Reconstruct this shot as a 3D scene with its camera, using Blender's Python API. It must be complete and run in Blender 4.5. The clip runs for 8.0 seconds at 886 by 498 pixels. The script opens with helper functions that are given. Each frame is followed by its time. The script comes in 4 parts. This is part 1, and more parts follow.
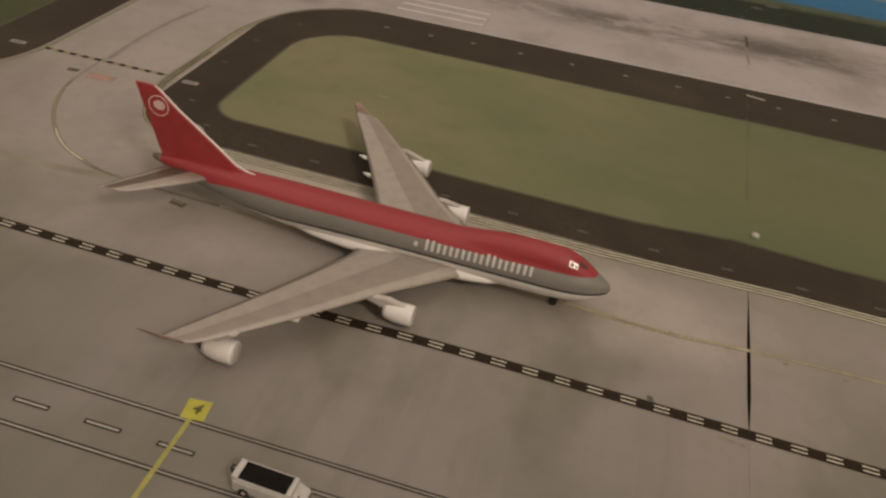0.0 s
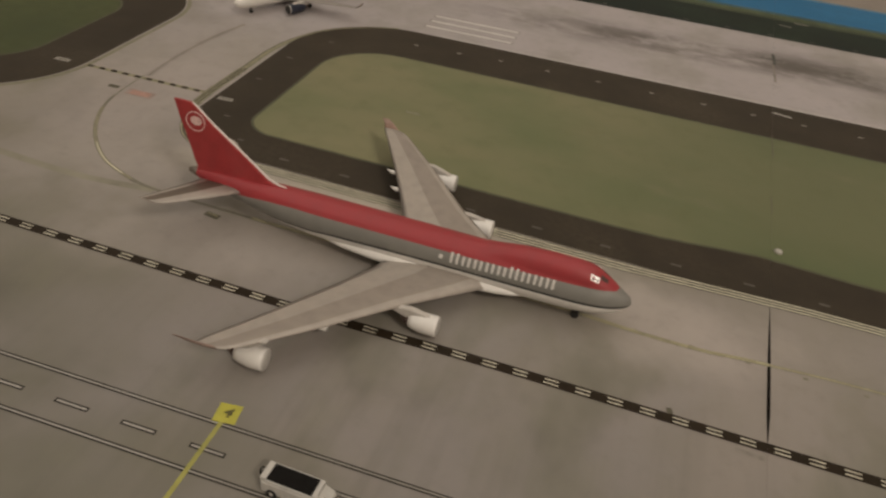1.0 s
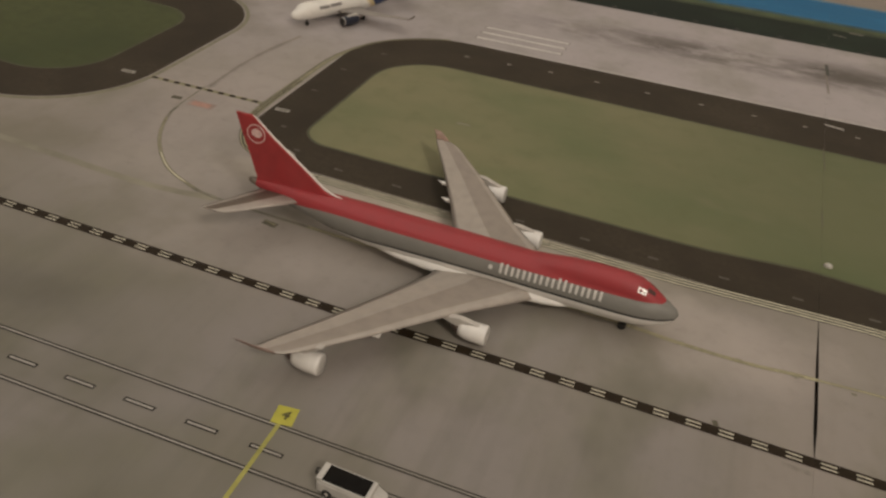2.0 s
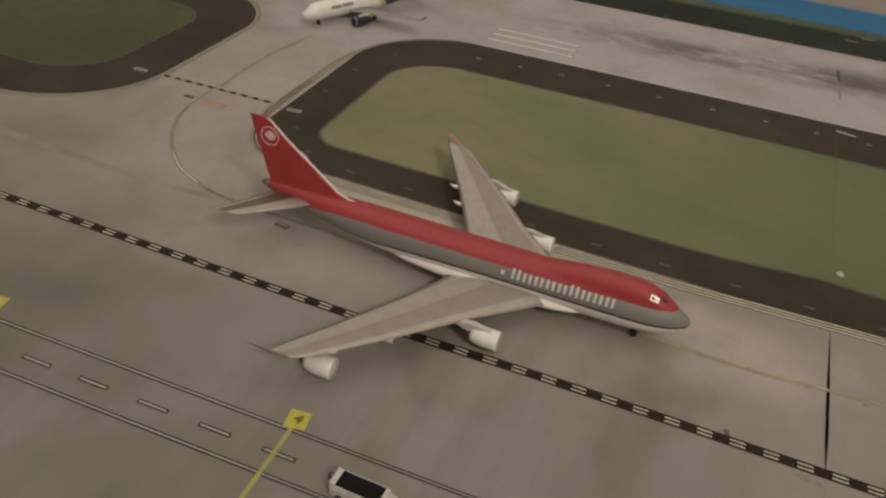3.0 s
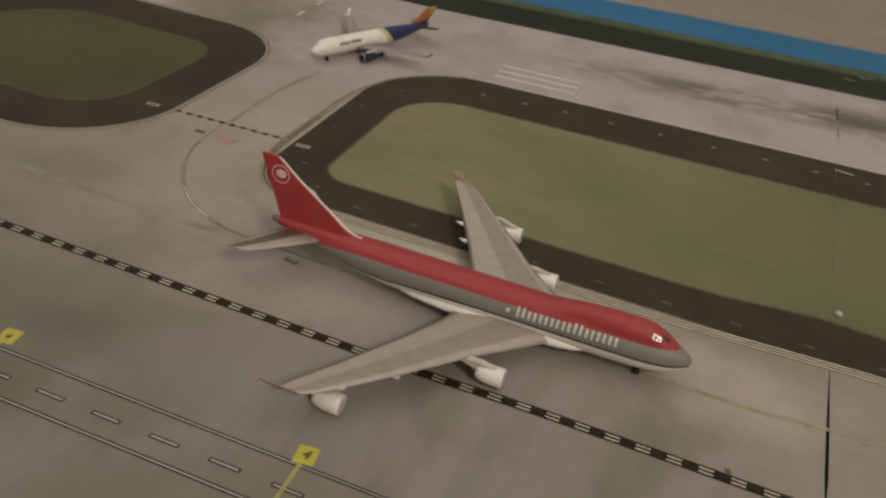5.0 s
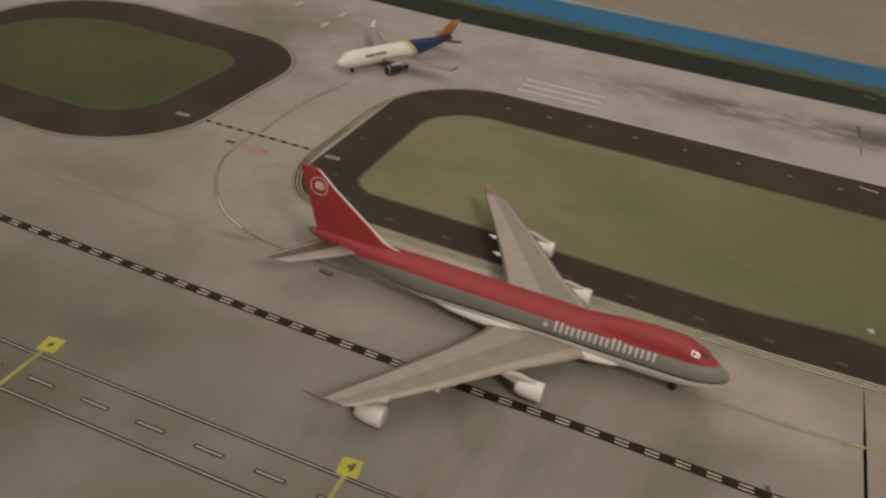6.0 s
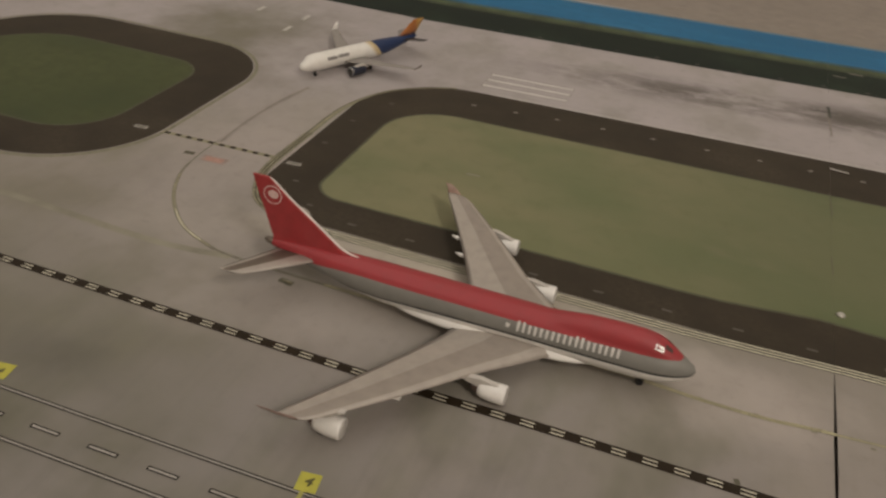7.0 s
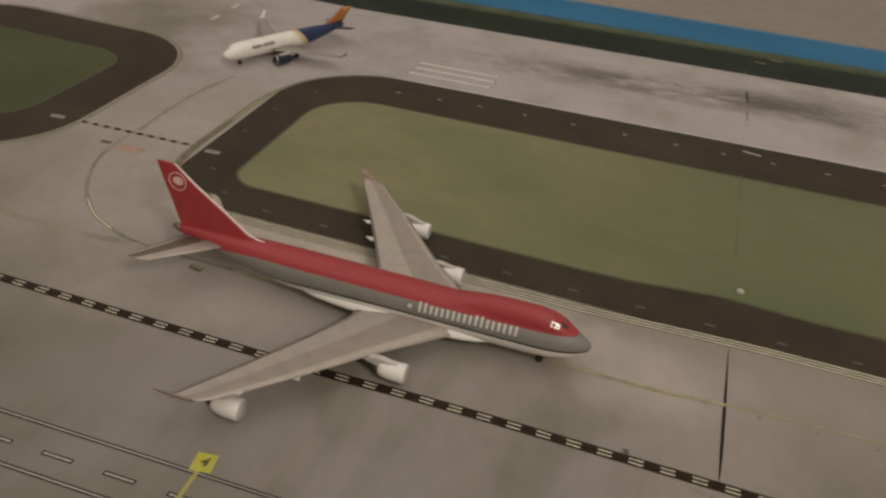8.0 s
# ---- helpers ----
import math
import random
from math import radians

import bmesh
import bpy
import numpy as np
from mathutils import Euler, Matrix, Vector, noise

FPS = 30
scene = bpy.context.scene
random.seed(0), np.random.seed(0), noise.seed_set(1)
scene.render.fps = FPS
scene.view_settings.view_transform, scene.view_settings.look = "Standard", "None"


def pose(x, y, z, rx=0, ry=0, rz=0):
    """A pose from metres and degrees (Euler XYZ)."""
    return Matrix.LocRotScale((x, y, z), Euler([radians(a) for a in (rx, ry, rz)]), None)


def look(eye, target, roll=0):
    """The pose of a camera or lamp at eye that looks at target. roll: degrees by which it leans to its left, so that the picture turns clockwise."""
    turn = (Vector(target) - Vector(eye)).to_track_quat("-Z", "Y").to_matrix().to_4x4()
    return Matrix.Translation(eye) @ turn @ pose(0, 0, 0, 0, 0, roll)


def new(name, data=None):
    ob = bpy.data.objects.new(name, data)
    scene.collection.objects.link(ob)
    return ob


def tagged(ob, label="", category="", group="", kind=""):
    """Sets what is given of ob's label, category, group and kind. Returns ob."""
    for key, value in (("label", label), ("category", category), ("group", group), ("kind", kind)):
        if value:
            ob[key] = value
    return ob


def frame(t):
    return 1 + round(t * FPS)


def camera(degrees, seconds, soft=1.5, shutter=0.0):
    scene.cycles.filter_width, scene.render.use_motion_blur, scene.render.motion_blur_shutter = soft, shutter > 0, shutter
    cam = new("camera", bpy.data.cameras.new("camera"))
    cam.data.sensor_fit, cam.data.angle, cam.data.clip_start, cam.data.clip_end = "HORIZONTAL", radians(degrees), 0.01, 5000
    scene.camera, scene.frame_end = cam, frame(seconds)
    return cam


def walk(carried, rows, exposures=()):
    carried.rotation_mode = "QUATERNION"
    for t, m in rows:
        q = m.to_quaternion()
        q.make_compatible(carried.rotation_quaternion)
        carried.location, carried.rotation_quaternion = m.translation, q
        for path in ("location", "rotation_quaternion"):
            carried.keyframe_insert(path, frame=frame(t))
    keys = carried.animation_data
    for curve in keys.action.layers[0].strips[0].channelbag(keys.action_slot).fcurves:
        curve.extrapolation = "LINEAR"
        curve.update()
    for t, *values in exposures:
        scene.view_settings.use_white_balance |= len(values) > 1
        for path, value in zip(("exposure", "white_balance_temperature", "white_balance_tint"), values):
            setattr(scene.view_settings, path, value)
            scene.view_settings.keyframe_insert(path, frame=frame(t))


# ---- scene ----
cam = camera(57.00, 8.0, soft=2.5, shutter=0.5)
PATH = [
    (0, (0.07142, -0.22765, 0.17937), (0.02651, 0.01103, 0.00326), 8.90),
    (0.2, (0.07882, -0.22831, 0.17811), (0.02866, 0.00156, 0.00857), 7.74),
    (0.3, (0.08144, -0.22958, 0.17737), (0.02879, 0.00092, 0.00944), 7.41),
    (0.4, (0.07973, -0.22973, 0.17944), (0.02753, 0.00042, 0.01091), 6.90),
    (0.5, (0.07707, -0.22814, 0.18603), (0.02529, 0.00736, 0.00753), 6.30),
    (0.7, (0.07890, -0.23202, 0.18487), (0.02623, -0.00340, 0.01440), 7.78),
    (0.8, (0.07976, -0.23264, 0.18504), (0.02438, -0.00427, 0.01510), 7.16),
    (1, (0.07431, -0.23362, 0.18327), (0.01782, 0.00492, 0.01033), 7.90),
    (1.2, (0.07306, -0.23149, 0.18511), (0.01547, -0.00266, 0.01653), 7.71),
    (1.3, (0.07472, -0.23128, 0.18512), (0.01310, -0.00345, 0.01661), 7.08),
    (1.5, (0.07532, -0.23481, 0.18528), (0.00669, 0.00010, 0.01177), 6.70),
    (1.7, (0.07200, -0.23626, 0.18730), (0.00762, -0.00919, 0.01880), 5.98),
    (2, (0.07356, -0.23919, 0.18949), (0.00116, -0.00535, 0.01606), 6.40),
    (2.2, (0.07009, -0.24199, 0.18879), (0.00176, -0.01386, 0.02330), 7.05),
    (3.3, (0.06959, -0.23820, 0.19651), (-0.00137, -0.01451, 0.02613), 6.93),
    (3.5, (0.07101, -0.23808, 0.20078), (-0.00093, -0.00654, 0.02411), 6.80),
    (3.7, (0.07522, -0.23633, 0.20173), (0.00378, -0.01270, 0.03148), 6.23),
    (4, (0.07748, -0.23645, 0.20046), (0.00344, -0.00518, 0.02430), 6.70),
    (4.2, (0.07807, -0.23886, 0.19804), (0.00620, -0.01342, 0.03038), 7.13),
    (4.5, (0.07843, -0.23658, 0.19909), (0.00176, -0.00351, 0.02647), 6.60),
    (4.7, (0.07280, -0.24011, 0.19872), (0.00025, -0.01179, 0.03530), 7.18),
    (5.8, (0.06218, -0.24518, 0.19874), (-0.01676, -0.00749, 0.03361), 7.60),
    (6, (0.05489, -0.24828, 0.19922), (-0.02249, -0.00928, 0.03523), 7.90),
    (6.2, (0.04773, -0.24805, 0.20242), (-0.02297, -0.01641, 0.04291), 8.46),
    (6.5, (0.05119, -0.24274, 0.20174), (-0.02411, -0.00337, 0.03732), 7.10),
    (6.7, (0.05369, -0.24174, 0.19921), (-0.01746, -0.00918, 0.04125), 7.05),
    (7, (0.06517, -0.23782, 0.19937), (-0.00966, 0.00149, 0.03465), 5.50),
    (7.2, (0.06561, -0.23984, 0.19693), (0.00122, -0.00439, 0.04035), 6.12),
    (7.3, (0.07106, -0.23769, 0.19891), (0.00722, -0.00295, 0.04105), 5.96),
    (7.5, (0.07926, -0.23720, 0.19755), (0.01450, 0.00616, 0.03451), 5.60),
    (7.7, (0.08673, -0.23768, 0.19807), (0.02264, -0.00349, 0.03950), 5.49),
    (8, (0.08887, -0.23649, 0.20168), (0.02727, 0.00553, 0.03546), 6.30),
]
walk(cam, [(t, look(eye, target, roll)) for t, eye, target, roll in PATH],
     [(0.0, -0.03, 7000, 15), (0.5, -0.03, 6850, 12.5), (1.0, -0.03, 6650, 10), (2.0, -0.05, 6600, 10), (3.3, -0.03, 6500, 10), (8.0, -0.03, 6500, 10)])

# ---------------------------------------------------------------- light
world = bpy.data.worlds.new("room_air")
world.use_nodes = True
world.node_tree.nodes["Background"].inputs[0].default_value = (0.9, 0.8, 0.7, 1)
world.node_tree.nodes["Background"].inputs[1].default_value = 0.02
scene.world = world

MM = 0.001
SEAM = lambda y: 138.6 + 0.0215 * y          # the joint of the two mats, in mm


def lamp(name, eye, target, size, power, colour, depth=None):
    """A round lamp, or a rectangular one where a depth is given."""
    data = bpy.data.lights.new(name, "AREA")
    data.shape, data.size, data.energy, data.color = "RECTANGLE" if depth else "DISK", size, power, colour
    if depth:
        data.size_y = depth
    ob = new(name, data)
    ob.matrix_world = look(eye, target)
    return ob


# a small lamp beside the table throws the shadows
lamp("standing_lamp", (1.664, -1.662, 2.144), (0.0, 0.05, 0.0), 0.54, 34.0, (1.0, 0.905, 0.79))
# unseen panel across the whole ceiling, added to stand in for bounced room light
lamp("bounce_panel", (-0.775, 0.0, 2.385), (-0.775, 0.001, 0.0), 4.3, 32.0, (1.0, 0.95, 0.865), 3.2)


# ---------------------------------------------------------------- materials
def nodes(name, rough=0.5, metal=0.0, spec=0.5):
    m = bpy.data.materials.new(name)
    m.use_nodes = True
    b = m.node_tree.nodes["Principled BSDF"]
    b.inputs["Roughness"].default_value = rough
    b.inputs["Metallic"].default_value = metal
    b.inputs["Specular IOR Level"].default_value = spec
    return m, m.node_tree, b


def add(tree, kind, **values):
    n = tree.nodes.new(kind)
    for key, value in values.items():
        n.inputs[key.replace("_", " ")].default_value = value
    return n


def mix(tree, fac, a, b, blend="MIX"):
    n = tree.nodes.new("ShaderNodeMix")
    n.data_type, n.blend_type = "RGBA", blend
    for socket, value in ((n.inputs[0], fac), (n.inputs[6], a), (n.inputs[7], b)):
        if isinstance(value, bpy.types.NodeSocket):
            tree.links.new(value, socket)
        else:
            socket.default_value = value if not isinstance(value, tuple) else (*value, 1)[:4]
    return n.outputs[2]


def ramp(tree, value, lo, hi):
    n = tree.nodes.new("ShaderNodeMapRange")
    n.interpolation_type = "SMOOTHSTEP"
    tree.links.new(value, n.inputs[0])
    n.inputs[1].default_value, n.inputs[2].default_value = lo, hi
    return n.outputs[0]


def cloud(tree, coord, scale, detail=4.0, rough=0.6, stretch=None):
    n = add(tree, "ShaderNodeTexNoise", Scale=scale, Detail=detail, Roughness=rough)
    if stretch:
        mp = tree.nodes.new("ShaderNodeMapping")
        mp.inputs["Scale"].default_value = stretch
        tree.links.new(coord, mp.inputs[0])
        coord = mp.outputs[0]
    tree.links.new(coord, n.inputs["Vector"])
    return n.outputs["Fac"]


def place(tree):
    return tree.nodes.new("ShaderNodeNewGeometry").outputs["Position"]


def bump(tree, b, height, strength, distance):
    n = tree.nodes.new("ShaderNodeBump")
    n.inputs["Strength"].default_value, n.inputs["Distance"].default_value = strength, distance
    tree.links.new(height, n.inputs["Height"])
    tree.links.new(n.outputs[0], b.inputs["Normal"])


def printed_paper(name, base, dark, light, scale, stretch=None, rough=0.48, sheen=0.25):
    """Ink on satin paper: two scales of mottling and the paper's faint waves."""
    m, t, b = nodes(name, rough, 0, sheen)
    p = place(t)
    c = mix(t, ramp(t, cloud(t, p, scale, 3.0, 0.55, stretch), 0.35, 0.7), base, dark)
    c = mix(t, ramp(t, cloud(t, p, scale * 0.37, 2.0, 0.5), 0.48, 0.75), c, light)
    c = mix(t, ramp(t, cloud(t, p, scale * 9, 3.0, 0.7), 0.3, 0.8), c, tuple(0.8 * v for v in base))
    t.links.new(c, b.inputs["Base Color"])
    bump(t, b, cloud(t, p, 26.0, 2.0, 0.4), 0.25, 0.0015)
    return m


def plain(name, colour, rough=0.4, metal=0.0, wear=0.12, scale=300.0, spec=0.5, coat=0.0):
    """Paint or plastic with faint unevenness in tone and gloss."""
    m, t, b = nodes(name, rough, metal, spec)
    co = t.nodes.new("ShaderNodeTexCoord").outputs["Object"]
    f = cloud(t, co, scale, 3.0, 0.6)
    c = mix(t, ramp(t, f, 0.3, 0.75), colour, tuple(v * (1 - wear) for v in colour))
    t.links.new(c, b.inputs["Base Color"])
    r = t.nodes.new("ShaderNodeMapRange")
    t.links.new(f, r.inputs[0])
    r.inputs[3].default_value, r.inputs[4].default_value = rough * 0.85, min(1, rough * 1.2)
    t.links.new(r.outputs[0], b.inputs["Roughness"])
    b.inputs["Coat Weight"].default_value = coat
    b.inputs["Coat Roughness"].default_value = 0.12
    return m


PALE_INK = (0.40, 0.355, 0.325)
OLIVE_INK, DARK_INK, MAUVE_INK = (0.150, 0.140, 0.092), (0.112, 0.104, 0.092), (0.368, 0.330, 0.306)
# print mottling; the wide dark front-left blot paints in light falling off there
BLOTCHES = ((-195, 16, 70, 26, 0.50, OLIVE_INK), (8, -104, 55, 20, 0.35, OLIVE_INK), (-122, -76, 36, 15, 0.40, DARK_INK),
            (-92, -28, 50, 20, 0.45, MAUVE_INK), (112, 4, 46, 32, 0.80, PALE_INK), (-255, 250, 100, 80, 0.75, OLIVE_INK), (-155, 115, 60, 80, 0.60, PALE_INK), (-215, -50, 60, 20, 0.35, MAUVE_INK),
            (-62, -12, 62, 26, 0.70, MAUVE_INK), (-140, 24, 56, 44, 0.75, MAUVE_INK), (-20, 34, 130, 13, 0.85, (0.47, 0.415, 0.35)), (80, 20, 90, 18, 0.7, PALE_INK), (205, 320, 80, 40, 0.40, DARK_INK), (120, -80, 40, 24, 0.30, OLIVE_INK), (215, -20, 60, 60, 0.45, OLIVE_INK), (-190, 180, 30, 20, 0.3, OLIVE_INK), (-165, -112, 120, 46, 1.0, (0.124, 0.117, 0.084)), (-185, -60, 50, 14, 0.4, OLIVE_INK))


def pavement():
    """Colour of the apron and the runway: warm grey slabs, darker in front, paler on the runway, with long tyre smears
    along it.
    """
    m, t, b = nodes("printed_concrete", 0.48, 0, 0.3)
    p = place(t)
    sep = t.nodes.new("ShaderNodeSeparateXYZ")
    t.links.new(p, sep.inputs[0])
    olive, mauve, tan, stain = (0.158, 0.150, 0.114), (0.242, 0.220, 0.207), (0.260, 0.231, 0.206), (0.112, 0.103, 0.086)
    c = mix(t, ramp(t, cloud(t, p, 7.0, 3.0, 0.55), 0.36, 0.64), olive, mauve)
    c = mix(t, ramp(t, cloud(t, p, 11.0, 3.0, 0.6, (1.0, 0.45, 1)), 0.50, 0.78), c, tan)
    c = mix(t, ramp(t, cloud(t, p, 13.0, 4.0, 0.6, (1.3, 0.8, 1)), 0.50, 0.78), c, stain)
    streak = t.nodes.new("ShaderNodeMath")
    streak.operation = "MULTIPLY"
    t.links.new(ramp(t, cloud(t, p, 60.0, 3.0, 0.6, (1.6, 0.10, 1)), 0.45, 0.75), streak.inputs[0])
    streak.inputs[1].default_value = 0.22
    c = mix(t, streak.outputs[0], c, stain)
    # base tone turns paler from the front edge to the runway
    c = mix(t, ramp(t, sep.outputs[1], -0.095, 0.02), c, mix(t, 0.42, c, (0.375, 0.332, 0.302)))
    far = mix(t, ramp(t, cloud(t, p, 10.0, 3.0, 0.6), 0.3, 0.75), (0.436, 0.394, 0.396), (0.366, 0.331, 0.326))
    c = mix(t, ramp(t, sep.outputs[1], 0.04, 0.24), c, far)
    tint = t.nodes.new("ShaderNodeMath")
    tint.operation = "MULTIPLY"
    t.links.new(ramp(t, cloud(t, p, 17.0, 4.0, 0.6, (1.0, 0.7, 1)), 0.46, 0.66), tint.inputs[0])
    tint.inputs[1].default_value = 0.34
    c = mix(t, tint.outputs[0], c, (0.190, 0.186, 0.128))
    # broad soft blotches of the print; some put falling-off light and sheen into its ink
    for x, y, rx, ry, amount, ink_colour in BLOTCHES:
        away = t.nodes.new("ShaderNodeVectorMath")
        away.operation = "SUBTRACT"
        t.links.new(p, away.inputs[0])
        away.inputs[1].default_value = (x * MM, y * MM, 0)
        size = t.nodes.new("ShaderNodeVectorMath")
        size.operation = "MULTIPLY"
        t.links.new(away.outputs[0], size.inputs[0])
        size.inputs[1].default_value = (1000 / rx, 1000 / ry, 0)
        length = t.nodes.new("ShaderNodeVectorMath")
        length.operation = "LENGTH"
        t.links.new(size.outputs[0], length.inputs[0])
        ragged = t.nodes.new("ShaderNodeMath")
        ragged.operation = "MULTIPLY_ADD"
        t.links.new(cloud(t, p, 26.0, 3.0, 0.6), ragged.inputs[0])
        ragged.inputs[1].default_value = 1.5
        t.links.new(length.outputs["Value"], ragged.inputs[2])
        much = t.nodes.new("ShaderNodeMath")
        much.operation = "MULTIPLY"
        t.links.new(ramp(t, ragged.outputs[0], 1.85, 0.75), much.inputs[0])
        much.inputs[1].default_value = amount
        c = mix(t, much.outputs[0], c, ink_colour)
    # tyre smears
    along = t.nodes.new("ShaderNodeMath")
    along.operation = "MULTIPLY_ADD"
    t.links.new(sep.outputs[0], along.inputs[0])
    along.inputs[1].default_value = -0.09
    t.links.new(sep.outputs[1], along.inputs[2])
    band = mix(t, ramp(t, along.outputs[0], 0.268, 0.298), (0, 0, 0), mix(t, ramp(t, along.outputs[0], 0.304, 0.334), (1, 1, 1), (0, 0, 0)))
    band = mix(t, ramp(t, sep.outputs[0], -0.11, 0.07), (0, 0, 0), band)
    band = mix(t, ramp(t, cloud(t, p, 30.0, 6.0, 0.80, (0.50, 1.5, 1)), 0.38, 0.60), (0, 0, 0), band)
    soot = t.nodes.new("ShaderNodeMath")
    soot.operation = "MULTIPLY"
    t.links.new(band, soot.inputs[0])
    soot.inputs[1].default_value = 0.80
    c = mix(t, soot.outputs[0], c, (0.070, 0.060, 0.048))
    # fine speckle and dark rubbed spots
    c = mix(t, ramp(t, cloud(t, p, 140.0, 4.0, 0.7), 0.45, 1.3), c, (0.17, 0.155, 0.135))
    t.links.new(c, b.inputs["Base Color"])
    bump(t, b, cloud(t, p, 26.0, 2.0, 0.4), 0.25, 0.0015)
    return m


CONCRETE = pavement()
ASPHALT = printed_paper("printed_asphalt", (0.051, 0.041, 0.029), (0.037, 0.030, 0.022), (0.068, 0.055, 0.039), 40.0, None, 0.5, 0.13)
def lawn():
    """Ink of the long lawn: tan-olive with the paper's hazy sheen put into the colour, turning darker green towards one
    end, with soft patches.
    """
    m, t, b = nodes("printed_grass", 0.5, 0, 0.25)
    p = place(t)
    sep = t.nodes.new("ShaderNodeSeparateXYZ")
    t.links.new(p, sep.inputs[0])
    c = mix(t, ramp(t, cloud(t, p, 9.0, 3.0, 0.55, (0.7, 1.2, 1)), 0.38, 0.66), (0.218, 0.206, 0.118), (0.150, 0.167, 0.085))
    c = mix(t, ramp(t, sep.outputs[0], -0.02, 0.17), c, mix(t, 0.58, c, (0.082, 0.106, 0.050)))
    c = mix(t, ramp(t, cloud(t, p, 24.0, 3.0, 0.6, (0.6, 1.2, 1)), 0.54, 0.95), c, (0.222, 0.200, 0.128))
    c = mix(t, ramp(t, cloud(t, p, 70.0, 3.0, 0.6), 0.40, 1.3), c, (0.110, 0.120, 0.055))
    t.links.new(c, b.inputs["Base Color"])
    bump(t, b, cloud(t, p, 26.0, 2.0, 0.4), 0.25, 0.0015)
    return m


# paler than GRASS_2, since the sheen on this lawn is painted in
GRASS = lawn()
GRASS_2 = printed_paper("printed_dark_grass", (0.066, 0.080, 0.032), (0.044, 0.060, 0.025), (0.088, 0.098, 0.040), 13.0)
VERGE = printed_paper("printed_verge", (0.017, 0.025, 0.019), (0.014, 0.022, 0.019), (0.034, 0.056, 0.036), 30.0, None, 0.5, 0.1)
SEA = printed_paper("printed_sea", (0.028, 0.168, 0.335), (0.020, 0.130, 0.275), (0.052, 0.225, 0.41), 12.0, (0.4, 2.5, 1), 0.5, 0.15)
LINE = plain("line_yellow", (0.37, 0.34, 0.215), 0.6, 0, 0.3)
EDGE = plain("line_olive", (0.225, 0.215, 0.14), 0.45, 0, 0.3)
TAXI = plain("stand_yellow", (0.46, 0.43, 0.06), 0.4, 0, 0.15)
WHITE = plain("line_white", (0.54, 0.515, 0.475), 0.4, 0, 0.2)
CREAM = plain("line_cream", (0.76, 0.72, 0.56), 0.42, 0, 0.25)
PAVE_LINE = plain("centre_line_cream", (0.52, 0.48, 0.30), 0.5, 0, 0.35, 120)
PAVE_CREAM = plain("edge_line_cream", (0.80, 0.75, 0.57), 0.42, 0, 0.3)
CHEQ_CREAM = plain("chequer_cream", (0.70, 0.66, 0.53), 0.42, 0, 0.25)
BLACK = plain("line_black", (0.022, 0.014, 0.007), 0.55, 0, 0.2, 300.0, 0.2)
INK = plain("ink_dark", (0.10, 0.09, 0.06), 0.45, 0, 0.2)
PINK = plain("ink_red", (0.42, 0.245, 0.20), 0.45, 0, 0.2)


# ---------------------------------------------------------------- mesh helpers
def link(name, bm, material, parent=None, label="", smooth=False):
    me = bpy.data.meshes.new(name)
    bmesh.ops.recalc_face_normals(bm, faces=bm.faces)
    bm.to_mesh(me)
    bm.free()
    for m in material if isinstance(material, (list, tuple)) else [material]:
        me.materials.append(m)
    if smooth:
        for f in me.polygons:
            f.use_smooth = True
    ob = new(name, me)
    ob.parent = parent
    return tagged(ob, label)


def part(name, bm, material, parent, label="", smooth=False):
    return link(name, bm, material, parent, label, smooth)


def empty(name, m=None):
    ob = new(name)
    ob.empty_display_size = 0.01
    if m is not None:
        ob.matrix_world = m
    return ob


def box(bm, x0, x1, y0, y1, z0, z1, bevel=0.0):
    """A block in mm, with rounded edges."""
    vs = [bm.verts.new((x * MM, y * MM, z * MM)) for z in (z0, z1) for y in (y0, y1) for x in (x0, x1)]
    fs = [bm.faces.new([vs[i] for i in q]) for q in ((0, 2, 3, 1), (4, 5, 7, 6), (0, 1, 5, 4), (2, 6, 7, 3), (0, 4, 6, 2), (1, 3, 7, 5))]
    if bevel:
        es = list({e for f in fs for e in f.edges})
        bmesh.ops.bevel(bm, geom=es, offset=bevel * MM, segments=2, affect="EDGES", profile=0.6)
    return bm


def rounded(x0, x1, y0, y1, radii, steps=14):
    """The outline of a rectangle with its own radius at each corner: front left, front right, back right, back left."""
    out = []
    for (cx, cy, sx, sy, a0), r in zip(((x0, y0, 1, 1, 180), (x1, y0, -1, 1, 270), (x1, y1, -1, -1, 0), (x0, y1, 1, -1, 90)), radii):
        for i in range(steps + 1):
            a = radians(a0 + 90 * i / steps)
            out.append((cx + sx * r + r * math.cos(a), cy + sy * r + r * math.sin(a)))
    return out


def sheet(bm, outline, z):
    return bm.faces.new([bm.verts.new((x * MM, y * MM, z * MM)) for x, y in outline])


def strip(bm, points, width, z):
    """A painted line of even width along points."""
    n = len(points)
    left, right = [], []
    for i, (x, y) in enumerate(points):
        (ax, ay), (bx, by) = points[max(i - 1, 0)], points[min(i + 1, n - 1)]
        d = math.hypot(bx - ax, by - ay)
        nx, ny = -(by - ay) / d * width / 2, (bx - ax) / d * width / 2
        left.append(bm.verts.new(((x + nx) * MM, (y + ny) * MM, z * MM)))
        right.append(bm.verts.new(((x - nx) * MM, (y - ny) * MM, z * MM)))
    for i in range(n - 1):
        bm.faces.new((right[i], right[i + 1], left[i + 1], left[i]))


